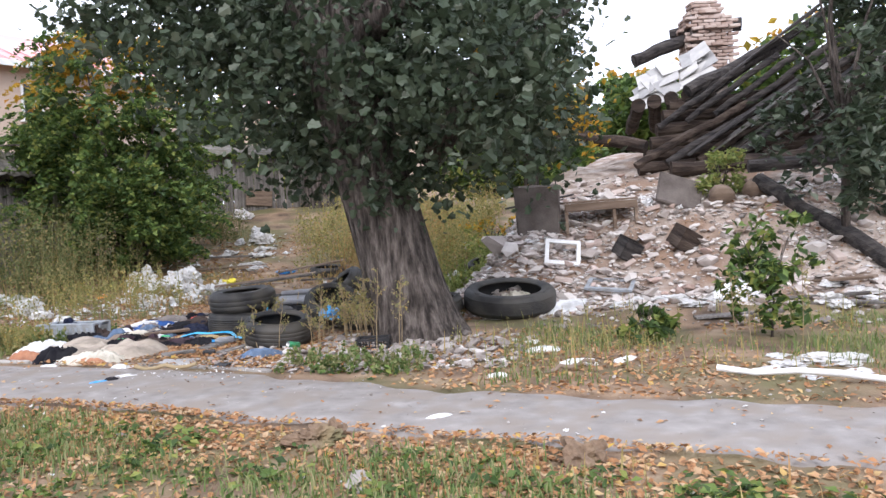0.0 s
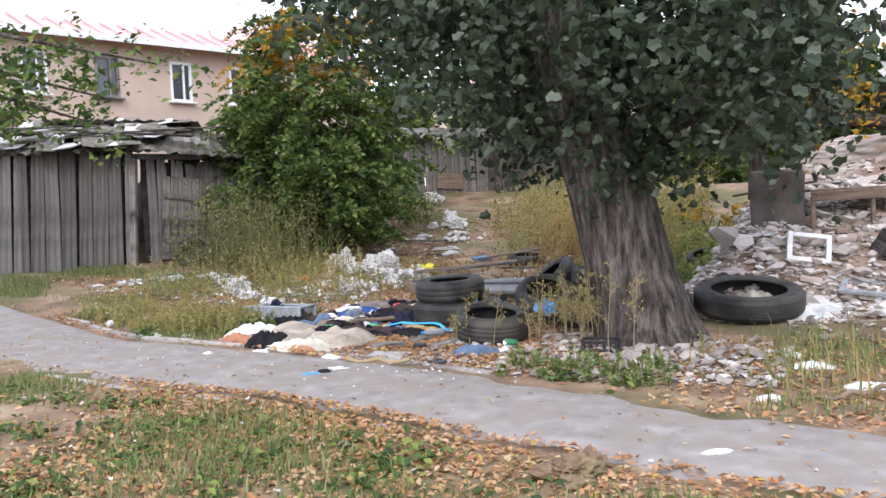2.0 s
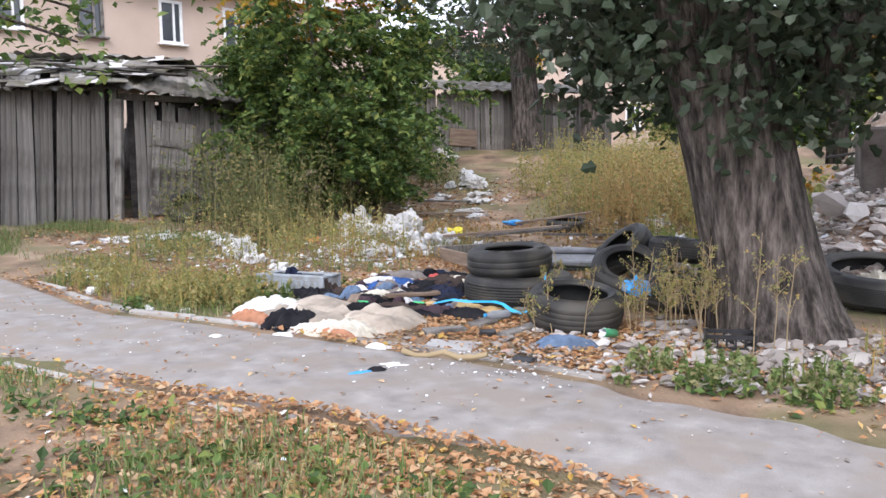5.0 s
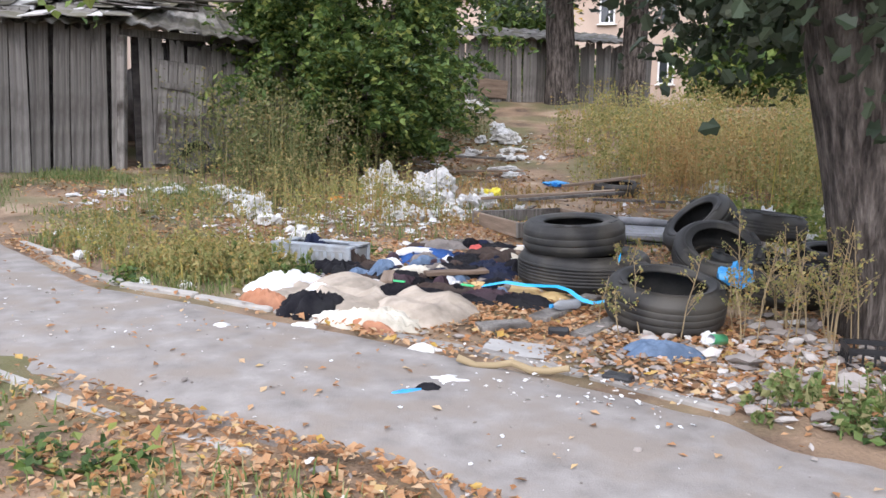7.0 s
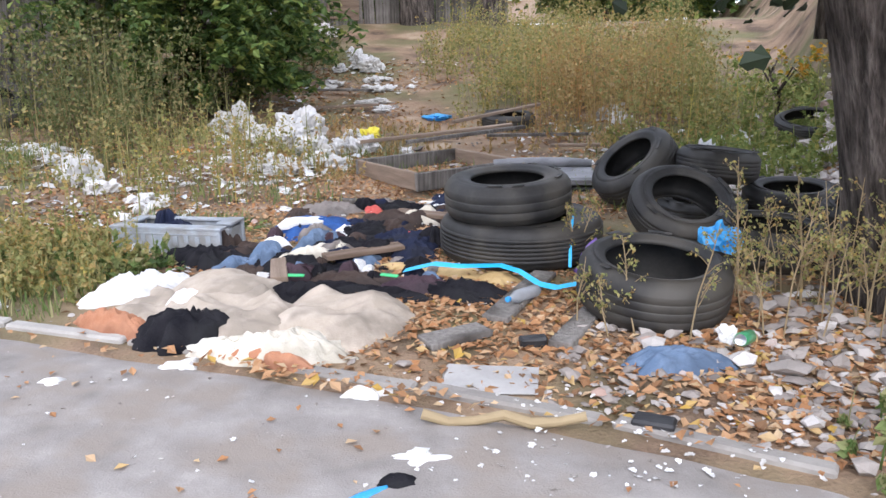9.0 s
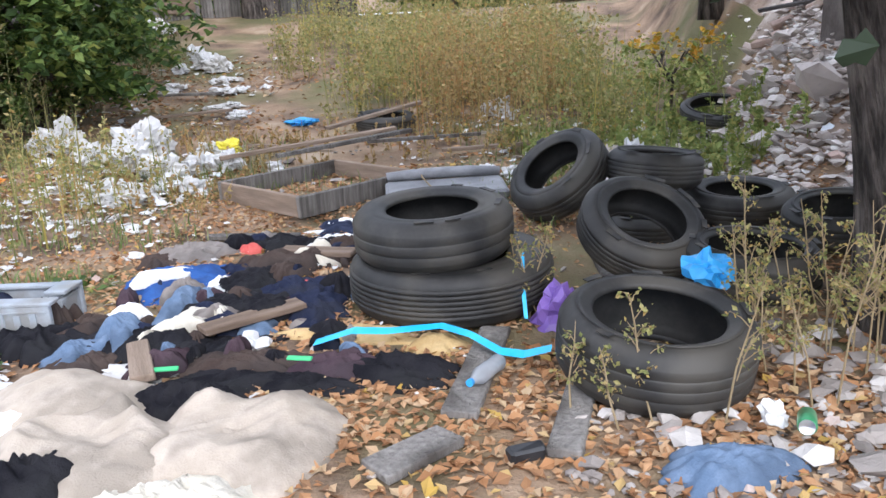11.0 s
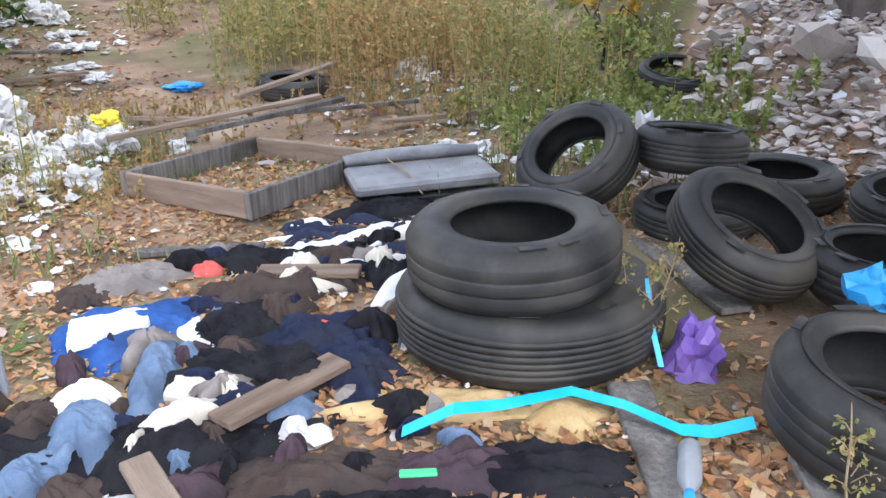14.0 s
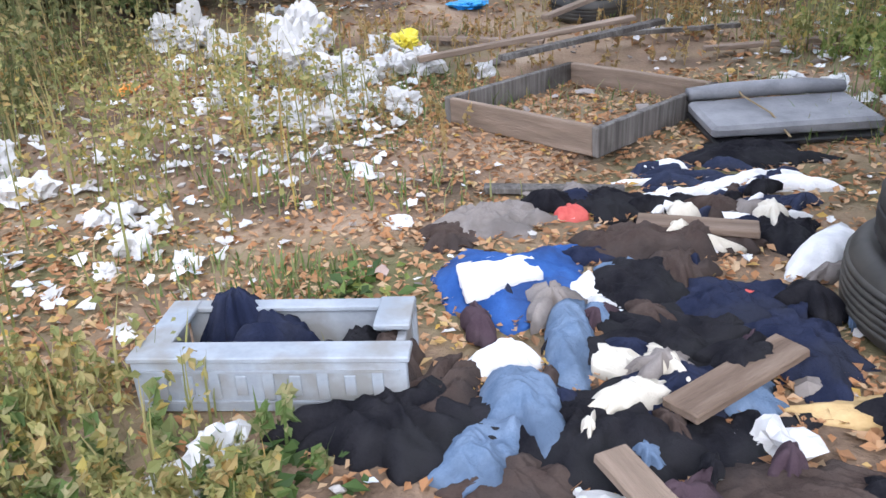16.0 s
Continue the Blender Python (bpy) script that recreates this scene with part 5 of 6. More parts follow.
def ribbon():
    pts = [(-4.3, 8.2, 0.05), (-4.12, 8.24, 0.09), (-3.95, 8.25, 0.08), (-3.7, 8.28, 0.09), (-3.56, 8.14, 0.1), (-3.42, 8.0, 0.07), (-3.32, 7.98, 0.06), (-3.2, 7.95, 0.1)]
    V, F = [], []
    for i, p in enumerate(pts):
        t = 0.6 + 0.4 * math.sin(i * 1.3)
        V += [(p[0], p[1] - 0.028, p[2] - 0.004), (p[0] + 0.01, p[1] + 0.02 * t, p[2] + 0.01)]
    for i in range(len(pts) - 1):
        F.append((2 * i, 2 * i + 2, 2 * i + 3, 2 * i + 1))
    n = len(V)
    V += [(x, y + 0.004, z + 0.001) for x, y, z in V]
    F += [tuple(q + n for q in f[::-1]) for f in F]
    tagged(new("ribbon", to_mesh("ribbon", V, F, M_TAPE)), "bright blue plastic ribbon trailing over clothes and boards", "ribbon")
    V2 = [(-3.3, 8.62, 0.34), (-3.287, 8.615, 0.34), (-3.31, 8.55, 0.2), (-3.29, 8.545, 0.2), (-3.3, 8.45, 0.05), (-3.28, 8.445, 0.05)]
    V2 += [(x, y + 0.004, z) for x, y, z in V2]
    tagged(new("ribbon", to_mesh("ribbon", V2, [(0, 2, 3, 1), (2, 4, 5, 3), (7, 9, 8, 6), (9, 11, 10, 8)], M_TAPE)), "blue plastic ribbon hanging from a weed", "ribbon")


ribbon()
M_GRN = mat("bright_green_plastic", two((0.05, 0.5, 0.18), (0.1, 0.6, 0.25)), 5, 0.4, 0.1, 30)
for x, y, z, L, rz in ((-4.28, 7.86, 0.12, 0.11, -4), (-4.88, 7.82, 0.1, 0.14, 12), (-4.6, 10.62, 0.05, 0.1, -30)):
    tagged(part("plastic_strip", box(L, 0.03, 0.012, 0.003), M_GRN, None, at=pose(x, y, z, 3, 2, rz)), "bright green plastic strip lying on dark clothes", "strip", "green plastic strips")
cr = empty("plastic_crate", pose(-1.5, 7.45, rest(-1.5, 7.45), 0, 0, 12), "small black plastic crate on broken stones", "crate")
part("floor_panel", box(0.34, 0.22, 0.01, 0, (0, 0, 0.01)), M_BLACKPL, cr)
for x, y, L, a in ((0, -0.11, 0.36, 0), (0, 0.11, 0.36, 0), (-0.17, 0, 0.2, 90), (0.17, 0, 0.2, 90)):
    part("side", merge(box(L, 0.012, 0.03, 0, (0, 0, 0.02)), box(L, 0.016, 0.03, 0, (0, 0, 0.11)), *[box(0.012, 0.01, 0.08, 0, (-L / 2 + 0.02 + k * (L - 0.04) / 5, 0, 0.06)) for k in range(6)]), M_BLACKPL, cr, at=pose(x, y, 0, 0, 0, a))
tagged(part("tin", box(0.16, 0.09, 0.04, 0.01, jitter=0.004), M_BLACKPL, None, at=pose(-2.75, 6.45, 0.03, 0, 0, -10)), "flattened dark plastic box by the kerb", "box")
tagged(part("tin", box(0.13, 0.06, 0.05, 0.01, jitter=0.006), M_BLACKPL, None, at=pose(-3.33, 7.2, 0.03, 8, 0, 20)), "dark broken plastic piece in leaf litter", "box")
tagged(part("slate_sheet", box(0.42, 0.26, 0.012, 0.003, jitter=0.015), M_SLATE, None, at=pose(-3.45, 6.75, 0.02, 2, 0, 8)), "broken grey slate sheet by the kerb", "slate")
log(None, (-3.62, 6.27, 0.045), (-3.0, 6.38, 0.045), 0.02, 140, M_STRAW, "stick", "pale bare stick lying along the path edge")
log(None, (1.9, 5.95, 0.06), (3.6, 5.4, 0.07), 0.025, 141, M_WHITE, "pipe", "thin white painted rail lying in the verge")
log(None, (0.5, 6.0, 0.03), (0.9, 6.4, 0.05), 0.018, 142, M_WOOD, "stick", "brown twig on the verge")
heap("blue_bag_scrap", -3.66, 5.74, 0.08, 0.016, 0.02, 50, M_BLUEPL, "torn blue and black bag on the path", "bag", 450, res=18, z=0.02)
heap("black_bag_scrap", -3.58, 5.84, 0.07, 0.04, 0.03, 20, C_BLACK, "torn black bag on the path", "bag", 451, res=18, z=0.02)
for k, (x, y, r) in enumerate([(-0.72, 3.95, 0.17), (0.98, 3.7, 0.14), (-0.66, 4.1, 0.1), (1.05, 3.75, 0.1)]):
    crumple("earth_clod", x, y, r, 0.09, M_SOIL, "dark clod of earth on the verge", "clod", 90 + k, "earth clods")
crumple("white_stone", -0.18, 3.25, 0.07, 0.05, M_STONE, "pale long stone in the grass", "stone", 95, flat=2.2)


# ---- trees ----
def clumps(shape, n, per, radius, seed):
    """Leaf points in clumps whose centres satisfy shape(r) -> point."""
    r = np.random.RandomState(seed)
    out = []
    for _ in range(n):
        c = np.array(shape(r))
        out.append(c + r.normal(size=(per, 3)) * radius * r.uniform(0.6, 1.3))
    return np.concatenate(out)


def limb_set(parent, base, tips, r0, seed, material=None):
    for k, t in enumerate(tips):
        b, t = Vector(base), Vector(t)
        mid = b.lerp(t, 0.5) + Vector((0, 0, 0.25))
        part("limb", tube([b, b.lerp(mid, 0.5), mid, mid.lerp(t, 0.5), t], [r0, r0 * 0.8, r0 * 0.6, r0 * 0.4, r0 * 0.15], 8, 0.06, seed + k), material or M_BARK, parent, smooth=True)


def main_tree():
    t = empty("tree", pose(0, 0, 0), "old thick maple with furrowed leaning trunk and low dark crown", "tree")
    bx, by = -1.19, 8.3
    seg, ring = 26, 40
    V, F = [], []
    for i in range(seg + 1):
        z = -0.15 + 4.6 * i / seg
        s = max(z, 0)
        flare = 0.16 * math.exp(-s * 3.0)
        R = 0.45 + flare - 0.015 * s
        cx, cy = bx - 0.23 * s, by - 0.08 * s
        for k in range(ring):
            w = 2 * math.pi * k / ring
            d = Vector((math.cos(w), math.sin(w), 0))
            rr = R * (1 + 0.1 * noise.noise(d * 1.6 + Vector((0, 0, z * 0.4))) + 0.05 * abs(noise.noise(Vector((d.x * 7, d.y * 7, z * 0.9)))) + flare * 0.6 * noise.noise(d * 2.5))
            V.append((cx + rr * d.x, cy + rr * d.y, z))
    for i in range(seg):
        for k in range(ring):
            a, b = i * ring + k, i * ring + (k + 1) % ring
            F.append((a, b, b + ring, a + ring))
    part("trunk", to_mesh("trunk", V, F, M_BARK, True), M_BARK, t, "furrowed grey-brown trunk")
    limb_set(t, (bx - 0.65, by - 0.3, 3.4), [(-4.6, 8.6, 5.5), (-3.6, 10.8, 7), (-1.5, 7.4, 6), (1.6, 8.6, 5.0), (2.4, 10.4, 6), (-0.6, 11.5, 7), (-2.4, 7.2, 4.6)], 0.24, 500)
    limb_set(t, (bx + 0.2, by - 0.1, 2.0), [(0.4, 8.4, 3.6), (0.8, 9.6, 4.0)], 0.15, 520)

    def low(r):
        while True:
            x, y = r.uniform(-3.3, 1.95), r.uniform(-1.75, 2.4)
            q = math.hypot(x, y)
            if q < 3.5:
                base = 2.05 + 0.3 * max(0, q - 0.7) + 0.35 * math.sin(2.3 * x + 1.1) * (q > 1) + (0.45 if x < -1.8 else 0)
                if abs(x) < 0.75 and y < 0 and y > -1.3 and r.random_sample() < 0.75:
                    continue
                z = base + abs(r.normal()) * 1.5
                if z < 4.9:
                    return (bx - 0.2 + x, by + y, z)
    pts = clumps(low, 480, 44, 0.24, 7)

    def ivy(r):
        w = r.uniform(-1.9, 0.5)
        z = 1.5 + 1.6 * r.random_sample()
        return (bx + 0.05 - 0.17 * z + 0.56 * math.cos(w), by - 0.08 * z + 0.56 * math.sin(w), z)
    pts2 = clumps(ivy, 44, 22, 0.14, 8)
    tall = clumps(lambda r: (bx + r.normal() * 2.2, by + r.normal() * 2.0, 6.0 + 2.5 * r.random_sample()), 24, 40, 0.4, 9)
    part("crown", joined("crown", [leaf_cards(np.concatenate([pts, pts2]), 0.1, 3, True, droop=0.15), leaf_cards(tall, 0.2, 4)], M_LEAF), M_LEAF, t, "dense dark green leaves")
    yl = clumps(lambda r: (r.uniform(-0.4, 0.9), by + r.uniform(0.5, 2.0), r.uniform(2.2, 3.4)), 26, 22, 0.2, 18)
    part("autumn_leaves", joined("autumn_leaves", [leaf_cards(yl, 0.09, 5)], M_LEAFY), M_LEAFY, t, "yellow-brown autumn leaves")


main_tree()


def bushy(name, label, cat, x, y, z0, r, h, n, per, size, seed, material, trunk=0.1, yellow=0, flatten=1.0):
    t = empty(name, pose(x, y, z0), label, cat)
    part("trunk", tube([(0, 0, -0.2), (0.05, 0.03, h * 0.3), (-0.08, 0.1, h * 0.6), (0, 0, h * 0.9)], [trunk, trunk * 0.8, trunk * 0.5, trunk * 0.15], 9, 0.06, seed), M_BARK, t, smooth=True)
    rr = random.Random(seed)
    limb_set(t, (0, 0, h * 0.3), [(r * 0.7 * math.cos(a), r * 0.7 * math.sin(a), h * rr.uniform(0.5, 0.9)) for a in (0.3, 1.7, 2.9, 4.1, 5.3)], trunk * 0.5, seed)

    lobes = [(rr.uniform(-0.75, 0.75) * r, rr.uniform(-0.75, 0.75) * r * flatten, h * rr.uniform(0.18, 1.0), rr.uniform(0.28, 0.55)) for _ in range(15)]

    def sh(q):
        lx, ly, lz, ls = lobes[q.randint(len(lobes))]
        p = q.normal(size=3)
        p = p / np.linalg.norm(p) * q.uniform(0.5, 1.15)
        return (lx * (1.15 - 0.5 * lz / h) + p[0] * r * ls, ly * (1.15 - 0.5 * lz / h) + p[1] * r * ls, max(0.1, lz * 0.92 + p[2] * h * 0.2 * ls / 0.5))
    pts = clumps(sh, int(n * 1.25), per, 0.085 * r, seed)
    if yellow:
        top = pts[:, 2] + 0.3 * pts[:, 0] > h * (1 - yellow)
        keep = np.random.RandomState(seed).random_sample(len(pts)) < 0.8
        part("autumn_leaves", joined("autumn_leaves", [leaf_cards(pts[top & keep], size, seed)], M_LEAFY), M_LEAFY, t, "yellow autumn leaves")
        pts = pts[~(top & keep)]
    part("crown", joined("crown", [leaf_cards(pts, size, seed + 1)], material), material, t)
    return t


def spray_bush(label, x, y, z0, r, h, n, seed, size=0.12, yellow=0.0, low=0.15):
    """A box-elder: several stems, and arching sprays that carry paired leaflets, bright outside and open inside."""
    t = empty("maple_bush", pose(x, y, z0), label, "bush")
    q = np.random.RandomState(seed)
    for k in range(5):
        a = 1.26 * k + q.uniform(-0.3, 0.3)
        e = Vector((r * 0.55 * math.cos(a), r * 0.55 * math.sin(a), h * q.uniform(0.65, 0.95)))
        part("stem", tube([Vector((0.1 * math.cos(a), 0.1 * math.sin(a), -0.2)), e * 0.3, e * 0.65 + Vector((0, 0, 0.15)), e], [0.06, 0.05, 0.035, 0.012], 7, 0.05, seed + k), M_BARK, t, smooth=True)
    green, gold = [], []
    for _ in range(n):
        a, v = q.uniform(0, 6.283), q.uniform(low, 1.0)
        lump = 0.75 + 0.3 * math.sin(3 * a + 5 * v + seed) + 0.22 * math.sin(7 * a - 9 * v)
        rad = r * lump * math.sqrt(max(0.05, 1 - (1.55 * v - 0.62) ** 2)) * q.uniform(0.55, 1.0)
        base = np.array([rad * math.cos(a), rad * math.sin(a), h * v])
        b = a + q.normal() * 0.7
        out = np.array([math.cos(b), math.sin(b), 0.0])
        side = np.array([-math.sin(b), math.cos(b), 0.0])
        L = r * q.uniform(0.16, 0.34)
        u = np.linspace(0.0, 1.0, 14)[:, None]
        mid = base + out * L * u + np.array([0, 0, 1.0]) * L * (0.45 * u - 0.75 * u * u)
        pts = np.concatenate([mid + side * size * 0.55 * (1.1 - 0.5 * u), mid - side * size * 0.55 * (1.1 - 0.5 * u), mid + q.normal(size=(14, 3)) * size * 0.6])
        (gold if yellow and v + 0.12 * math.cos(a - 2.6) > 1 - yellow and q.random_sample() < 0.75 else green).append(pts)
    part("crown", joined("crown", [leaf_cards(np.concatenate(green), size, seed + 1, droop=0.7)], M_LEAF2), M_LEAF2, t)
    if gold:
        part("autumn_leaves", joined("autumn_leaves", [leaf_cards(np.concatenate(gold), size, seed + 2, droop=0.7)], M_LEAFY), M_LEAFY, t, "yellow autumn leaves")


spray_bush("leafy green maple bush with yellow top before the sheds", -9.9, 15.3, 0.55, 2.6, 5.2, 720, 21, yellow=0.24)
spray_bush("green leafy bush leaning over the shed roof", -11.5, 16.0, 0.8, 1.9, 3.4, 330, 22, low=0.35)
spray_bush("low dense green maple growth at the bush foot", -9.3, 14.7, 0.4, 1.6, 2.2, 260, 20)
bushy("sapling", "broad-leaved green sapling growing on the verge", "plant", 2.55, 7.7, 0.0, 0.62, 1.25, 44, 14, 0.1, 23, M_LEAF2, 0.015)
bushy("sapling", "low green burdock plant on the verge", "plant", 1.35, 7.6, 0.0, 0.3, 0.3, 16, 8, 0.15, 24, M_LEAF2, 0.01)
bushy("tree", "slender dark tree behind the concrete block", "tree", -0.75, 15.4, 1.5, 1.35, 6.0, 230, 36, 0.12, 25, M_LEAF, 0.16)
bushy("tree", "leafy branchy young maple beside the ruin", "tree", 4.0, 11.0, 0.9, 1.1, 4.6, 90, 24, 0.14, 26, M_LEAF, 0.06)
bushy("tree", "leafy young maple beside the ruin", "tree", 5.2, 11.6, 1.0, 1.3, 5.6, 130, 26, 0.14, 27, M_LEAF, 0.08)
bushy("shrub", "yellowing shrub behind the thick tree", "bush", -1.4, 14.6, 0.4, 0.7, 0.8, 36, 22, 0.07, 28, M_WEEDL, 0.03, 0.35)
bushy("shrub", "small weedy shrub among the rubble", "bush", 2.6, 12.6, 1.3, 0.5, 0.8, 40, 20, 0.08, 29, M_WEEDL, 0.02)


def tall_tree(x, y, z0, r, lean, seed):
    t = empty("tree", pose(x, y, z0, 0, lean, 0), "tall straight grey-brown tree trunk behind the weeds", "tree")
    part("trunk", tube([(0, 0, -0.3), (0, 0, 0.3), (0.03, 0, 1.5), (0, 0.05, 3.5), (0.05, 0, 6), (0, 0, 9)], [r * 1.3, r * 1.1, r, r * 0.9, r * 0.75, r * 0.4], 16, 0.04, seed), M_BARK, t, smooth=True)
    limb_set(t, (0, 0, 4.0), [(2.2, 0.4, 6), (-2, 0.5, 6.2), (0.5, -2, 6.5), (1.2, 1.8, 7)], r * 0.4, seed)
    p = clumps(lambda q: (q.normal() * 1.7, q.normal() * 1.6, 3.2 + abs(q.normal()) * 2.4), 170, 36, 0.3, seed)
    part("crown", joined("crown", [leaf_cards(p, 0.17, seed)], M_LEAF), M_LEAF, t)


tall_tree(-8.95, 24.4, 1.4, 0.42, -3, 61)
tall_tree(-7.15, 24.9, 1.4, 0.34, 1, 62)

far = bushy("tree", "distant tree with thinning green and yellow crown", "tree", 3.0, 46, 0.5, 4.0, 8.2, 170, 36, 0.45, 71, M_LEAF2, 0.25, 0.15)
for k, (x, y, s) in enumerate([(-4, 44, 1.0), (9, 42, 1.15), (14, 36, 1.1), (-26, 46, 1.2), (-33, 38, 1.1), (-13, 52, 1.3), (20, 30, 1.2), (-2, 56, 1.2), (6, 58, 0.9), (-40, 20, 1.3), (26, 18, 1.2), (-14, 37, 0.8), (-5, 36, 0.75)]):
    c = copy_thing(far, pose(x, y, 0.5, 0, 0, 67 * k))
    c.scale = (s, s, s)


def hanging_branch():
    t = empty("tree", pose(-11.5, 2.6, 0), "maple on the verge with a low hanging leafy branch", "tree")
    part("trunk", tube([(0, 0, -0.2), (0, 0, 1.5), (0.1, 0.1, 4), (0, 0, 7)], [0.28, 0.24, 0.2, 0.1], 12, 0.05, 81), M_BARK, t, smooth=True)
    ends = [(4.4, 4.05, 2.55), (3.9, 4.7, 2.95), (3.5, 3.4, 3.0), (4.7, 4.7, 3.3), (3.0, 3.9, 3.3)]
    limb_set(t, (0.05, 0.05, 4.0), ends, 0.07, 82)
    r = np.random.RandomState(83)
    chunks = []
    for e in ends:
        for q in range(16):
            u = r.uniform(0.6, 1.06)
            c = np.array([0.05, 0.05, 4.0]) * (1 - u) + np.array(e) * u + r.normal(size=3) * (0.22, 0.22, 0.16)
            chunks.append(c + r.normal(size=(26, 3)) * 0.14)
    top = clumps(lambda q: (q.normal() * 1.6, q.normal() * 1.4, 5.5 + q.random_sample() * 3), 120, 30, 0.35, 84)
    part("crown", joined("crown", [leaf_cards(np.concatenate(chunks), 0.1, 85), leaf_cards(top, 0.22, 86)], M_LEAF2), M_LEAF2, t)


hanging_branch()


# ---- weeds and grass ----
def weed_field(name, label, n, x0, x1, y0, y1, height, seed, material, keep=None, leaves=22, leaf=0.035, clump=True):
    r = np.random.RandomState(seed)
    p = scatter(n, x0, x1, y0, y1, seed, keep)
    if clump:
        k = (np.sin(p[:, 0] * 2.3 + seed) + np.sin(p[:, 1] * 1.9 + p[:, 0]) + r.normal(size=len(p)) * 0.7) > -0.6
        p = p[k]
    st = blades(p, height, 0.006, seed, 0.3)
    pts = []
    for q in p:
        h = height * r.choice((0.35, 0.55, 0.8, 1.0, 1.25)) * r.uniform(0.8, 1.1)
        a = r.uniform(0, 6.28)
        u = r.uniform(0.2, 1.0, leaves) ** 0.8
        s = 0.09 * height * (1.25 - u)
        pts.append(np.stack([q[0] + 0.25 * h * u * u * math.cos(a) + r.normal(size=leaves) * s, q[1] + 0.25 * h * u * u * math.sin(a) + r.normal(size=leaves) * s, q[2] + h * u], 1))
    ch = [st]
    if pts:
        ch.append(leaf_cards(np.concatenate(pts), leaf, seed + 1, droop=0.1))
    tagged(new(name, joined(name, ch, material)), label, "weeds", kind="stuff")


weed_field("weeds", "tall dry yellow-green weeds covering the waste ground", 2700, -7.2, -1.6, 12.6, 22, 0.9, 201, M_WEED, lambda x, y: (x < -1.2 - 0.05 * y) & ~((x < -5.6) & (y < 18)) & ~((x < -3.4) & (y < 14.4)), 26, 0.05)
weed_field("weeds", "tall feathery olive weeds beside the shed", 430, -11.0, -8.4, 10.8, 14.2, 1.35, 202, M_WEEDG, lambda x, y: y > 10.3 - 0.45 * (x + 8.3), 34, 0.05)
weed_field("weeds", "dry weeds growing between white rubbish", 200, -9.0, -5.8, 9.6, 13.2, 0.55, 203, M_WEED, lambda x, y: x < -6.3, 20, 0.035)
weed_field("weeds", "low yellow-green weeds along the path edge", 520, -9.4, -6.3, 6.9, 8.6, 0.28, 204, M_WEED, lambda x, y: y > edge_at(FAR_EDGE, x) + 0.15, 14, 0.035)
weed_field("weeds", "green weeds behind the tyres", 200, -3.2, -1.2, 11.3, 13.5, 0.25, 205, M_WEEDL, None, 14, 0.05)
weed_field("weeds", "weeds along the mound foot", 140, -2.6, -0.9, 13.2, 17.0, 0.42, 206, M_WEEDL, None, 24, 0.045)
weed_field("weeds", "dry yellow grass on the verge by the rubble", 500, -0.6, 4.5, 6.0, 9.4, 0.22, 207, M_WEED, lambda x, y: y > edge_at(FAR_EDGE, x) + 0.3, 8, 0.02)
weed_field("weeds", "weeds growing behind the rubbish trail", 900, -10.5, -7.4, 14.5, 21.0, 0.7, 208, M_WEEDG, lambda x, y: (x + 8.2 < -0.6) | (x + 8.2 > 1.0), 22, 0.045)
weed_field("weeds", "green leafy weeds at the foot of the kerb stones", 90, -2.1, -0.6, 6.1, 6.7, 0.18, 209, M_GRASS, None, 18, 0.045, False)
weed_field("weeds", "small green plants around the tray and tyres", 60, -7.0, -5.9, 7.7, 8.3, 0.16, 210, M_GRASS, None, 16, 0.06, False)


weed_field("weeds", "rusty brown dry weeds standing in the field", 420, -4.6, -2.5, 13.8, 17.0, 1.0, 211, M_WEEDO, None, 26, 0.045)
weed_field("weeds", "light green leafy weeds between tyres and rubble", 200, -2.9, -0.95, 11.2, 14.0, 0.28, 212, M_WEEDL, lambda x, y: x < -0.9 - 0.06 * (y - 10), 26, 0.06)
weed_field("weeds", "straggly olive weeds among scattered rubbish", 210, -9.6, -6.4, 8.7, 12.4, 0.6, 213, M_WEED, lambda x, y: (y > edge_at(FAR_EDGE, x) + 0.6) & (x < -6.45 - 0.12 * (12 - y)), 30, 0.04)
weed_field("weeds", "yellow-green low weeds beside the plastic tray", 330, -7.4, -6.0, 7.35, 8.5, 0.2, 214, M_WEED, lambda x, y: (y > edge_at(FAR_EDGE, x) + 0.25) & ((x < -6.65) | (y < 8.1)), 24, 0.04, False)
weed_field("weeds", "dry straw weeds between planks and rubbish", 420, -7.2, -3.2, 10.8, 14.2, 0.2, 215, M_WEEDO, lambda x, y: ~((x > -5.7) & (x < -3.2) & (y < 12.6)), 16, 0.035, False)
weed_field("weeds", "dry stalks standing in the verge grass", 160, -6.0, 3.0, 1.6, 4.4, 0.16, 216, M_WEEDO, lambda x, y: off_path(x, y, 0.3), 10, 0.03, False)


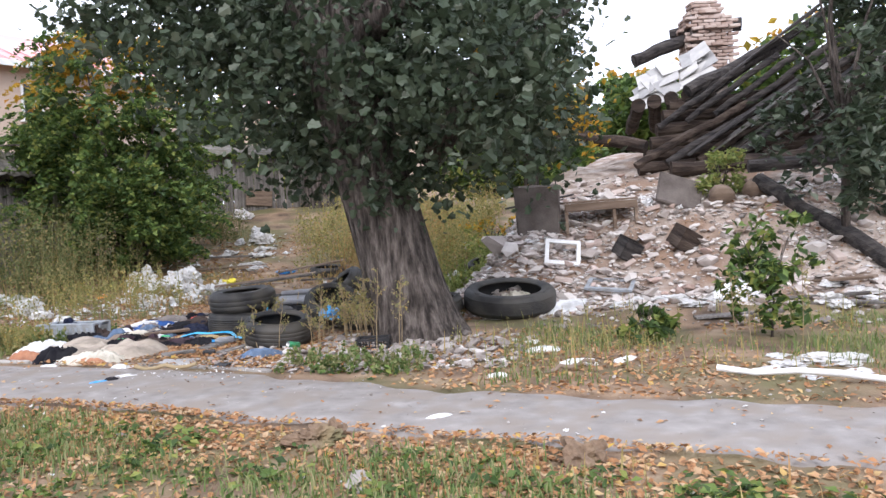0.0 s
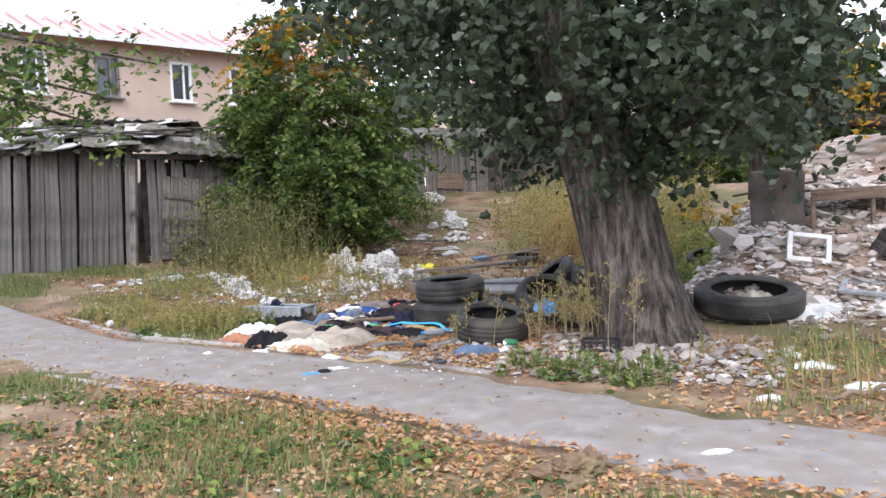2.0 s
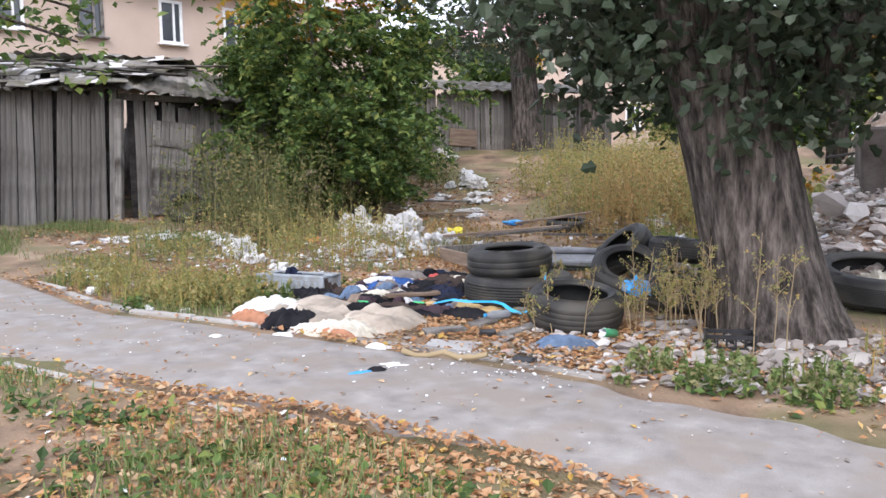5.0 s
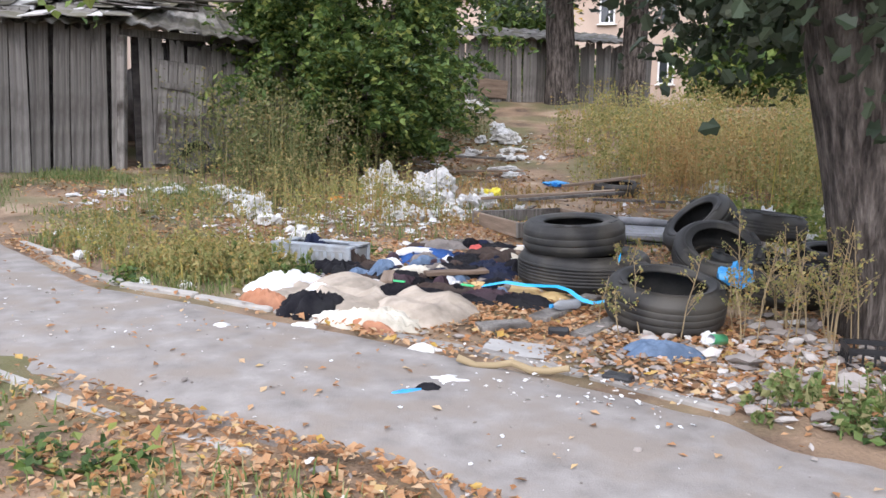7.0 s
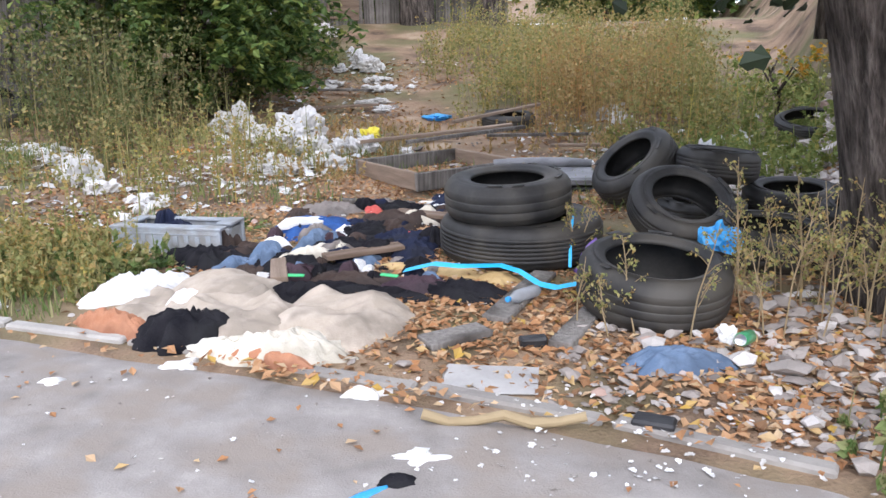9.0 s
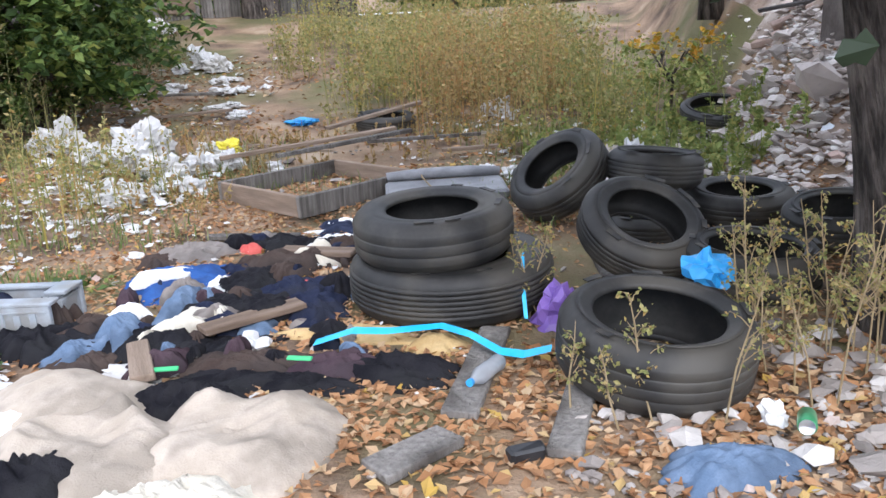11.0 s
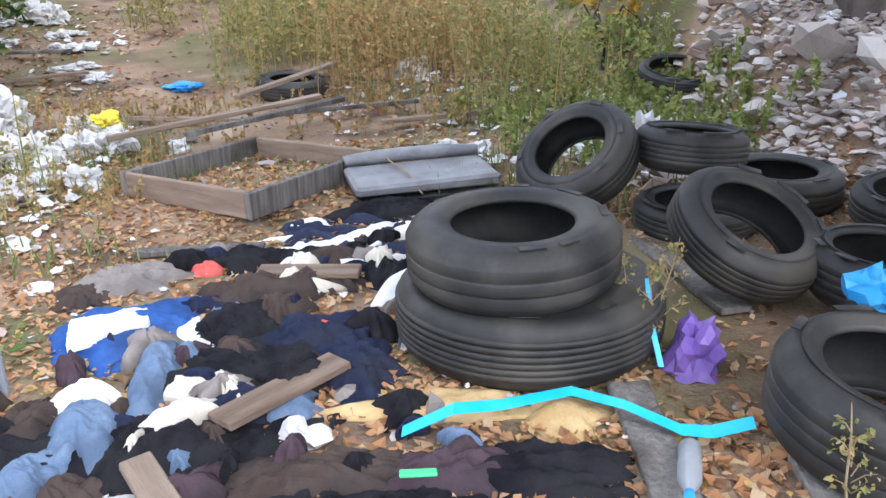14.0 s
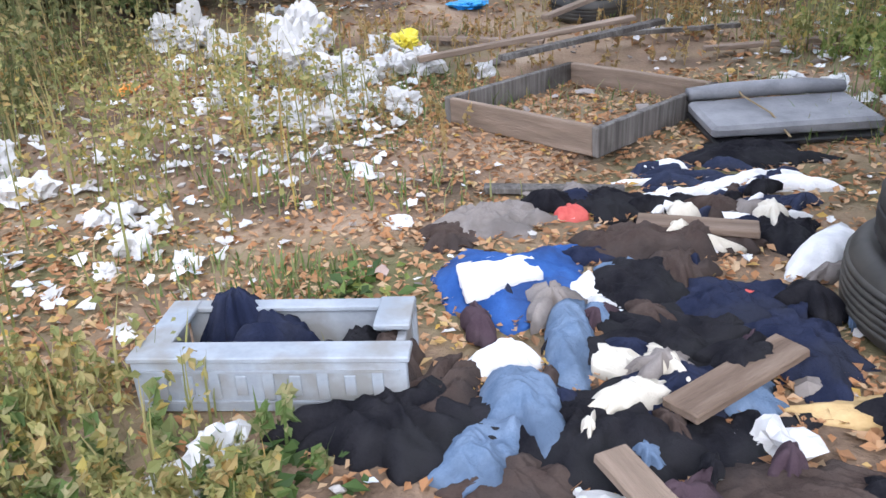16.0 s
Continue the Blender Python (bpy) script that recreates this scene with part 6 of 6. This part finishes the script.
def stalks(name, label, spots, height, seed):
    """Dry branching weed stalks."""
    for i, (x, y, hh) in enumerate(spots):
        r = random.Random(seed + i)
        w = empty(name, pose(x, y, g(x, y)), label, "weed", "dry stalks by the tyres")
        tips = []
        top = Vector((r.uniform(-0.12, 0.12), r.uniform(-0.12, 0.12), hh))
        pts = [Vector((0, 0, -0.02)), top * 0.4 + Vector((r.uniform(-.02, .02), 0, 0)), top * 0.75, top]
        part("stem", tube(pts, [0.005, 0.004, 0.003, 0.0015], 5), M_STRAW, w)
        for k in range(11):
            u = r.uniform(0.3, 0.95)
            b = top * u
            a = r.uniform(0, 6.28)
            e = b + Vector((math.cos(a), math.sin(a), 0.9)) * hh * 0.2 * (1.3 - u)
            part("branch", tube([b, b.lerp(e, 0.5) + Vector((0, 0, 0.01)), e], [0.0025, 0.002, 0.001], 4), M_STRAW, w)
            tips += [tuple(b.lerp(e, r.uniform(0.4, 1.05)) + Vector([r.gauss(0, 0.012) for _ in range(3)])) for _ in range(9)]
        part("seed_leaves", joined("seed_leaves", [leaf_cards(np.array(tips), 0.02, seed + i, droop=0.0)], M_WEED), M_WEED, w)


rs = random.Random(77)
stalks("dry_weed", "dry straw-coloured branching weed beside the tyres", [(-2.28 + rs.uniform(-0.12, 0.7), 7.72 + rs.uniform(-0.25, 0.5), rs.uniform(0.4, 0.8)) for _ in range(26)], 0.7, 700)
stalks("dry_weed", "thin green-brown weed growing in front of a tyre", [(-2.85, 7.42, 0.5), (-2.98, 7.4, 0.3), (-2.6, 7.42, 0.6), (-3.15, 7.5, 0.35), (-3.27, 8.62, 0.5), (-3.22, 8.6, 0.45), (-3.3, 8.66, 0.42), (-2.2, 8.4, 0.5), (-2.1, 8.3, 0.55), (-1.9, 8.4, 0.6), (-2.3, 8.3, 0.5)], 0.6, 760)
stalks("dry_weed", "dry tall stalk on the stones near the path", [(-1.3, 6.95, 0.9), (-1.1, 7.1, 0.8), (-1.2, 7.5, 0.7), (-1.75, 7.7, 0.8), (2.2, 7.3, 0.7), (2.3, 7.0, 0.6), (2.8, 7.4, 0.8)], 0.8, 790)


def grass():
    ch = []
    for i, (x0, x1, y0, y1, n, h) in enumerate([(-6.5, 3.5, 0.9, 5.2, 22000, 0.075), (-14, -9.5, 9.0, 12, 6000, 0.1), (0.0, 4.5, 5.6, 9, 3500, 0.09), (-9.5, -6, 7, 9.5, 2500, 0.1), (-9, -2, 10, 14, 3500, 0.12)]):
        p = scatter(n * 2, x0, x1, y0, y1, 900 + i, lambda x, y: off_path(x, y, 0.06))
        r = np.random.RandomState(910 + i)
        v = np.sin(p[:, 0] * 1.9 + 1) + np.sin(p[:, 1] * 2.6 + p[:, 0] * 0.8) + r.normal(size=len(p)) * 0.5
        v += np.clip((3.4 - p[:, 1]) * 0.5, -1, 1) if i == 0 else 0
        p = p[v > 0.35][:n]
        ch.append(blades(p, h, 0.0055, 920 + i, 0.7))
    tagged(new("grass", joined("grass", ch, M_GRASS)), "short patchy green and straw grass on the verge", "grass", kind="stuff")
    r = np.random.RandomState(930)
    spots = scatter(330, -6, 3, 1.0, 4.6, 931, lambda x, y: off_path(x, y, 0.35))
    pts = np.concatenate([s + np.abs(r.normal(size=(26, 3))) * (0.09, 0.09, 0.03) * np.sign(r.normal(size=(26, 3)) + (0, 0, 9)) for s in spots])
    extra = [(-7.15, 7.15), (-7.0, 7.05), (-7.25, 7.3), (-1.6, 6.3), (-1.4, 6.2), (-0.9, 6.15), (1.2, 7.7), (-6.05, 8.1), (-6.15, 7.95), (-6.0, 9.2)]
    pts = np.concatenate([pts] + [np.array([x, y, g(x, y) + 0.03]) + r.normal(size=(60, 3)) * (0.09, 0.09, 0.035) for x, y in extra])
    pts[:, 2] = np.maximum(pts[:, 2], G(pts[:, 0], pts[:, 1]) + 0.01)
    tagged(new("broadleaf_weeds", joined("broadleaf_weeds", [leaf_cards(pts, 0.06, 932, droop=1.2)], M_LEAF2)), "low broad-leaved green weeds in the verge", "weeds", kind="stuff")


grass()


def litter():
    ch = []
    for i, (x0, x1, y0, y1, n, s, th) in enumerate([(-7.5, 3.5, 2.0, 5.2, 22000, 0.05, 0.1), (-9.5, 3.5, 5.2, 8.6, 15000, 0.05, -0.2), (-8, -1, 8.4, 12.5, 26000, 0.042, -0.9), (-4.6, -1.5, 6.3, 8.2, 5000, 0.055, -1), (-7.5, 3.5, 0, 3.0, 6000, 0.05, -0.5), (-6.5, 1.0, 2.6, 5.0, 14000, 0.042, -0.3), (-13, -2, 12, 20, 9000, 0.07, -0.3), (-13, -7, 7.5, 12.5, 8000, 0.055, -0.2), (-1.5, 5, 9.5, 13.5, 3500, 0.05, -0.3)]):
        p = scatter(n, x0, x1, y0, y1, 950 + i, lambda x, y: off_path(x, y, -0.16))
        p[:, 2] += np.where(off_path(p[:, 0], p[:, 1], 0), 0, 0.026)
        r = np.random.RandomState(960 + i)
        v = np.sin(p[:, 0] * 1.3 + i) + np.sin(p[:, 1] * 2.1 + 0.7 * p[:, 0]) + r.normal(size=len(p)) * 0.8
        p = p[v > th]
        p[:, 2] += r.uniform(0.006, 0.02, len(p))
        ch.append(leaf_cards(p, s, 970 + i, droop=2.2))
    p = scatter(700, -9, 3.5, 3.6, 7.5, 980, lambda x, y: ~off_path(x, y, 0))
    p[:, 2] += 0.035
    ch.append(leaf_cards(p, 0.04, 981, droop=4))
    tagged(new("fallen_leaves", joined("fallen_leaves", ch, M_LITTER)), "orange-brown fallen leaves scattered over the ground", "leaves", kind="stuff")


litter()


# ---- stones and small rubbish ----
def chips(points, size, seed, flat=0.6):
    r = np.random.RandomState(seed)
    shape = np.array([(1, 0, 0), (-1, 0, 0), (0, 1, 0), (0, -1, 0), (0, 0, 1), (0, 0, -1), (0.6, 0.6, 0.5), (-0.6, 0.6, 0.5), (-0.6, -0.6, 0.5), (0.6, -0.6, 0.5)], float)
    faces = [(4, 6, 7), (4, 7, 8), (4, 8, 9), (4, 9, 6), (0, 2, 6), (2, 1, 7), (1, 3, 8), (3, 0, 9), (2, 7, 6), (1, 8, 7), (3, 9, 8), (0, 6, 9), (0, 5, 2), (2, 5, 1), (1, 5, 3), (3, 5, 0)]
    V, F = [], []
    for i, p in enumerate(points):
        s = size * math.exp(r.normal() * 0.5)
        q = shape * (1 + r.uniform(-0.3, 0.3, shape.shape)) * s * np.array([r.uniform(0.6, 1.2), r.uniform(0.5, 1), flat * r.uniform(0.4, 1)])
        a, b = r.uniform(0, 6.28), r.uniform(-0.5, 0.5)
        R = np.array([[math.cos(a), -math.sin(a), 0], [math.sin(a), math.cos(a), 0], [0, 0, 1]]) @ np.array([[math.cos(b), 0, math.sin(b)], [0, 1, 0], [-math.sin(b), 0, math.cos(b)]])
        o = len(V)
        V += (q @ R.T + p + (0, 0, 0.3 * s)).tolist()
        F += [tuple(k + o for k in f) for f in faces]
    return V, F


ch = [chips(scatter(900, -2.3, 0.2, 6.3, 8.4, 1001, lambda x, y: y < 8.2 - 0.25 * x), 0.032, 1), chips(scatter(1400, -0.8, 5, 9.6, 13.5, 1002), 0.05, 2), chips(scatter(700, -1.2, 5.5, 11, 15, 1003), 0.04, 3), chips(scatter(1600, -1.8, 4.5, 10.2, 13.5, 1013), 0.03, 13),
      chips(scatter(700, -2.6, 0, 10.6, 13, 1004), 0.05, 4), chips(scatter(400, -9, -2.5, 8, 14, 1005), 0.025, 5), chips(scatter(700, -8, 3, 4, 7.2, 1006, lambda x, y: off_path(x, y, 0)), 0.012, 6), chips(scatter(350, 0, 4.5, 8.5, 10.5, 1007), 0.035, 7),
      chips(scatter(1300, -9, 4, 3.6, 8.0, 1008, lambda x, y: ~off_path(x, y, 0)) + (0, 0, 0.024), 0.006, 8), chips(scatter(1500, -1.9, 1.5, 10.2, 13.2, 1009), 0.04, 9),
      chips(scatter(900, -3.2, -0.4, 6.2, 7.6, 1010, lambda x, y: off_path(x, y, 0.05)), 0.022, 10)]
bank = [1, 2, 3, 4, 9]
tagged(new("rubble", joined("rubble", [c for i, c in enumerate(ch) if i not in bank], M_STONE)), "grey and reddish broken stone rubble by the path", "rubble", kind="stuff")
tagged(new("rubble", joined("rubble", [ch[i] for i in bank], M_PALE)), "pale pinkish plaster and brick rubble on the bank", "rubble", kind="stuff")
rs = random.Random(55)
stone_meshes = []
for k in range(6):
    v, f = chips(np.zeros((1, 3)), 0.085, 40 + k, 0.7)
    stone_meshes.append(to_mesh("stone", v, f, M_STONE))
for k in range(110):
    if k < 55:
        x, y, s = rs.uniform(-2.1, 0.1), rs.uniform(6.4, 7.9), rs.uniform(0.4, 0.85)
    else:
        x, y, s = rs.uniform(-0.9, 4.5), rs.uniform(10.2, 13.2), rs.uniform(0.5, 1.4)
    o = new("stone", stone_meshes[k % 6])
    o.matrix_basis = pose(x, y, g(x, y), rs.uniform(-20, 20), rs.uniform(-20, 20), rs.uniform(0, 360)) @ Matrix.Diagonal((s, s, s, 1))
    tagged(o, "broken grey stone in the rubble", "stone", "loose stones")
bm_me = bpy.data.meshes.new("brick")
b_ = box(0.25, 0.12, 0.065, 0.01, jitter=0.008)
b_.to_mesh(bm_me)
b_.free()
bm_me.materials.append(M_BRICK)
for k in range(40):
    x, y = rs.uniform(-0.9, 4.5), rs.uniform(10.3, 13.5)
    if k < 12:
        x, y = -1.0 + 0.12 * k + rs.uniform(-.1, .1), 13.2 + rs.uniform(-.3, .3)
    o = new("brick", bm_me)
    o.matrix_basis = pose(x, y, g(x, y) + 0.03, rs.uniform(-25, 25), rs.uniform(-25, 25), rs.uniform(0, 360))
    tagged(o, "loose broken brick on the rubble bank", "brick", "loose bricks")


def scraps():
    ch = []
    for i, (n, x0, x1, y0, y1, s) in enumerate([(150, -8.6, -5.9, 9.4, 13.8, 0.055), (420, -7.9, -6.1, 10.6, 13.4, 0.07), (150, -8.2, -6.4, 8.8, 10.8, 0.06), (160, -4.6, -1.4, 11.4, 15.0, 0.08), (260, -1.7, 0.8, 10.6, 13.6, 0.07), (120, -11, -8, 9.5, 12, 0.09), (160, -9.2, -6.6, 14.5, 20, 0.09), (110, -8, -2, 4.8, 6.8, 0.018), (480, -1.6, 4.5, 9.4, 13.4, 0.065), (110, -6, -3.5, 7.6, 10.6, 0.035), (70, -3.4, -1, 11, 13, 0.07), (60, -6, 3, 1.5, 5, 0.03), (120, -3.6, -2.2, 5.9, 6.6, 0.022)]):
        p = scatter(n, x0, x1, y0, y1, 1100 + i)
        p[:, 2] += 0.028
        ch.append(leaf_cards(p, s, 1120 + i, True, droop=3.0, spread=0.7))
    tagged(new("paper_and_plastic_scraps", joined("paper_and_plastic_scraps", ch, M_PLASTIC_W)), "small torn white paper and plastic scraps", "litter", kind="stuff")


scraps()
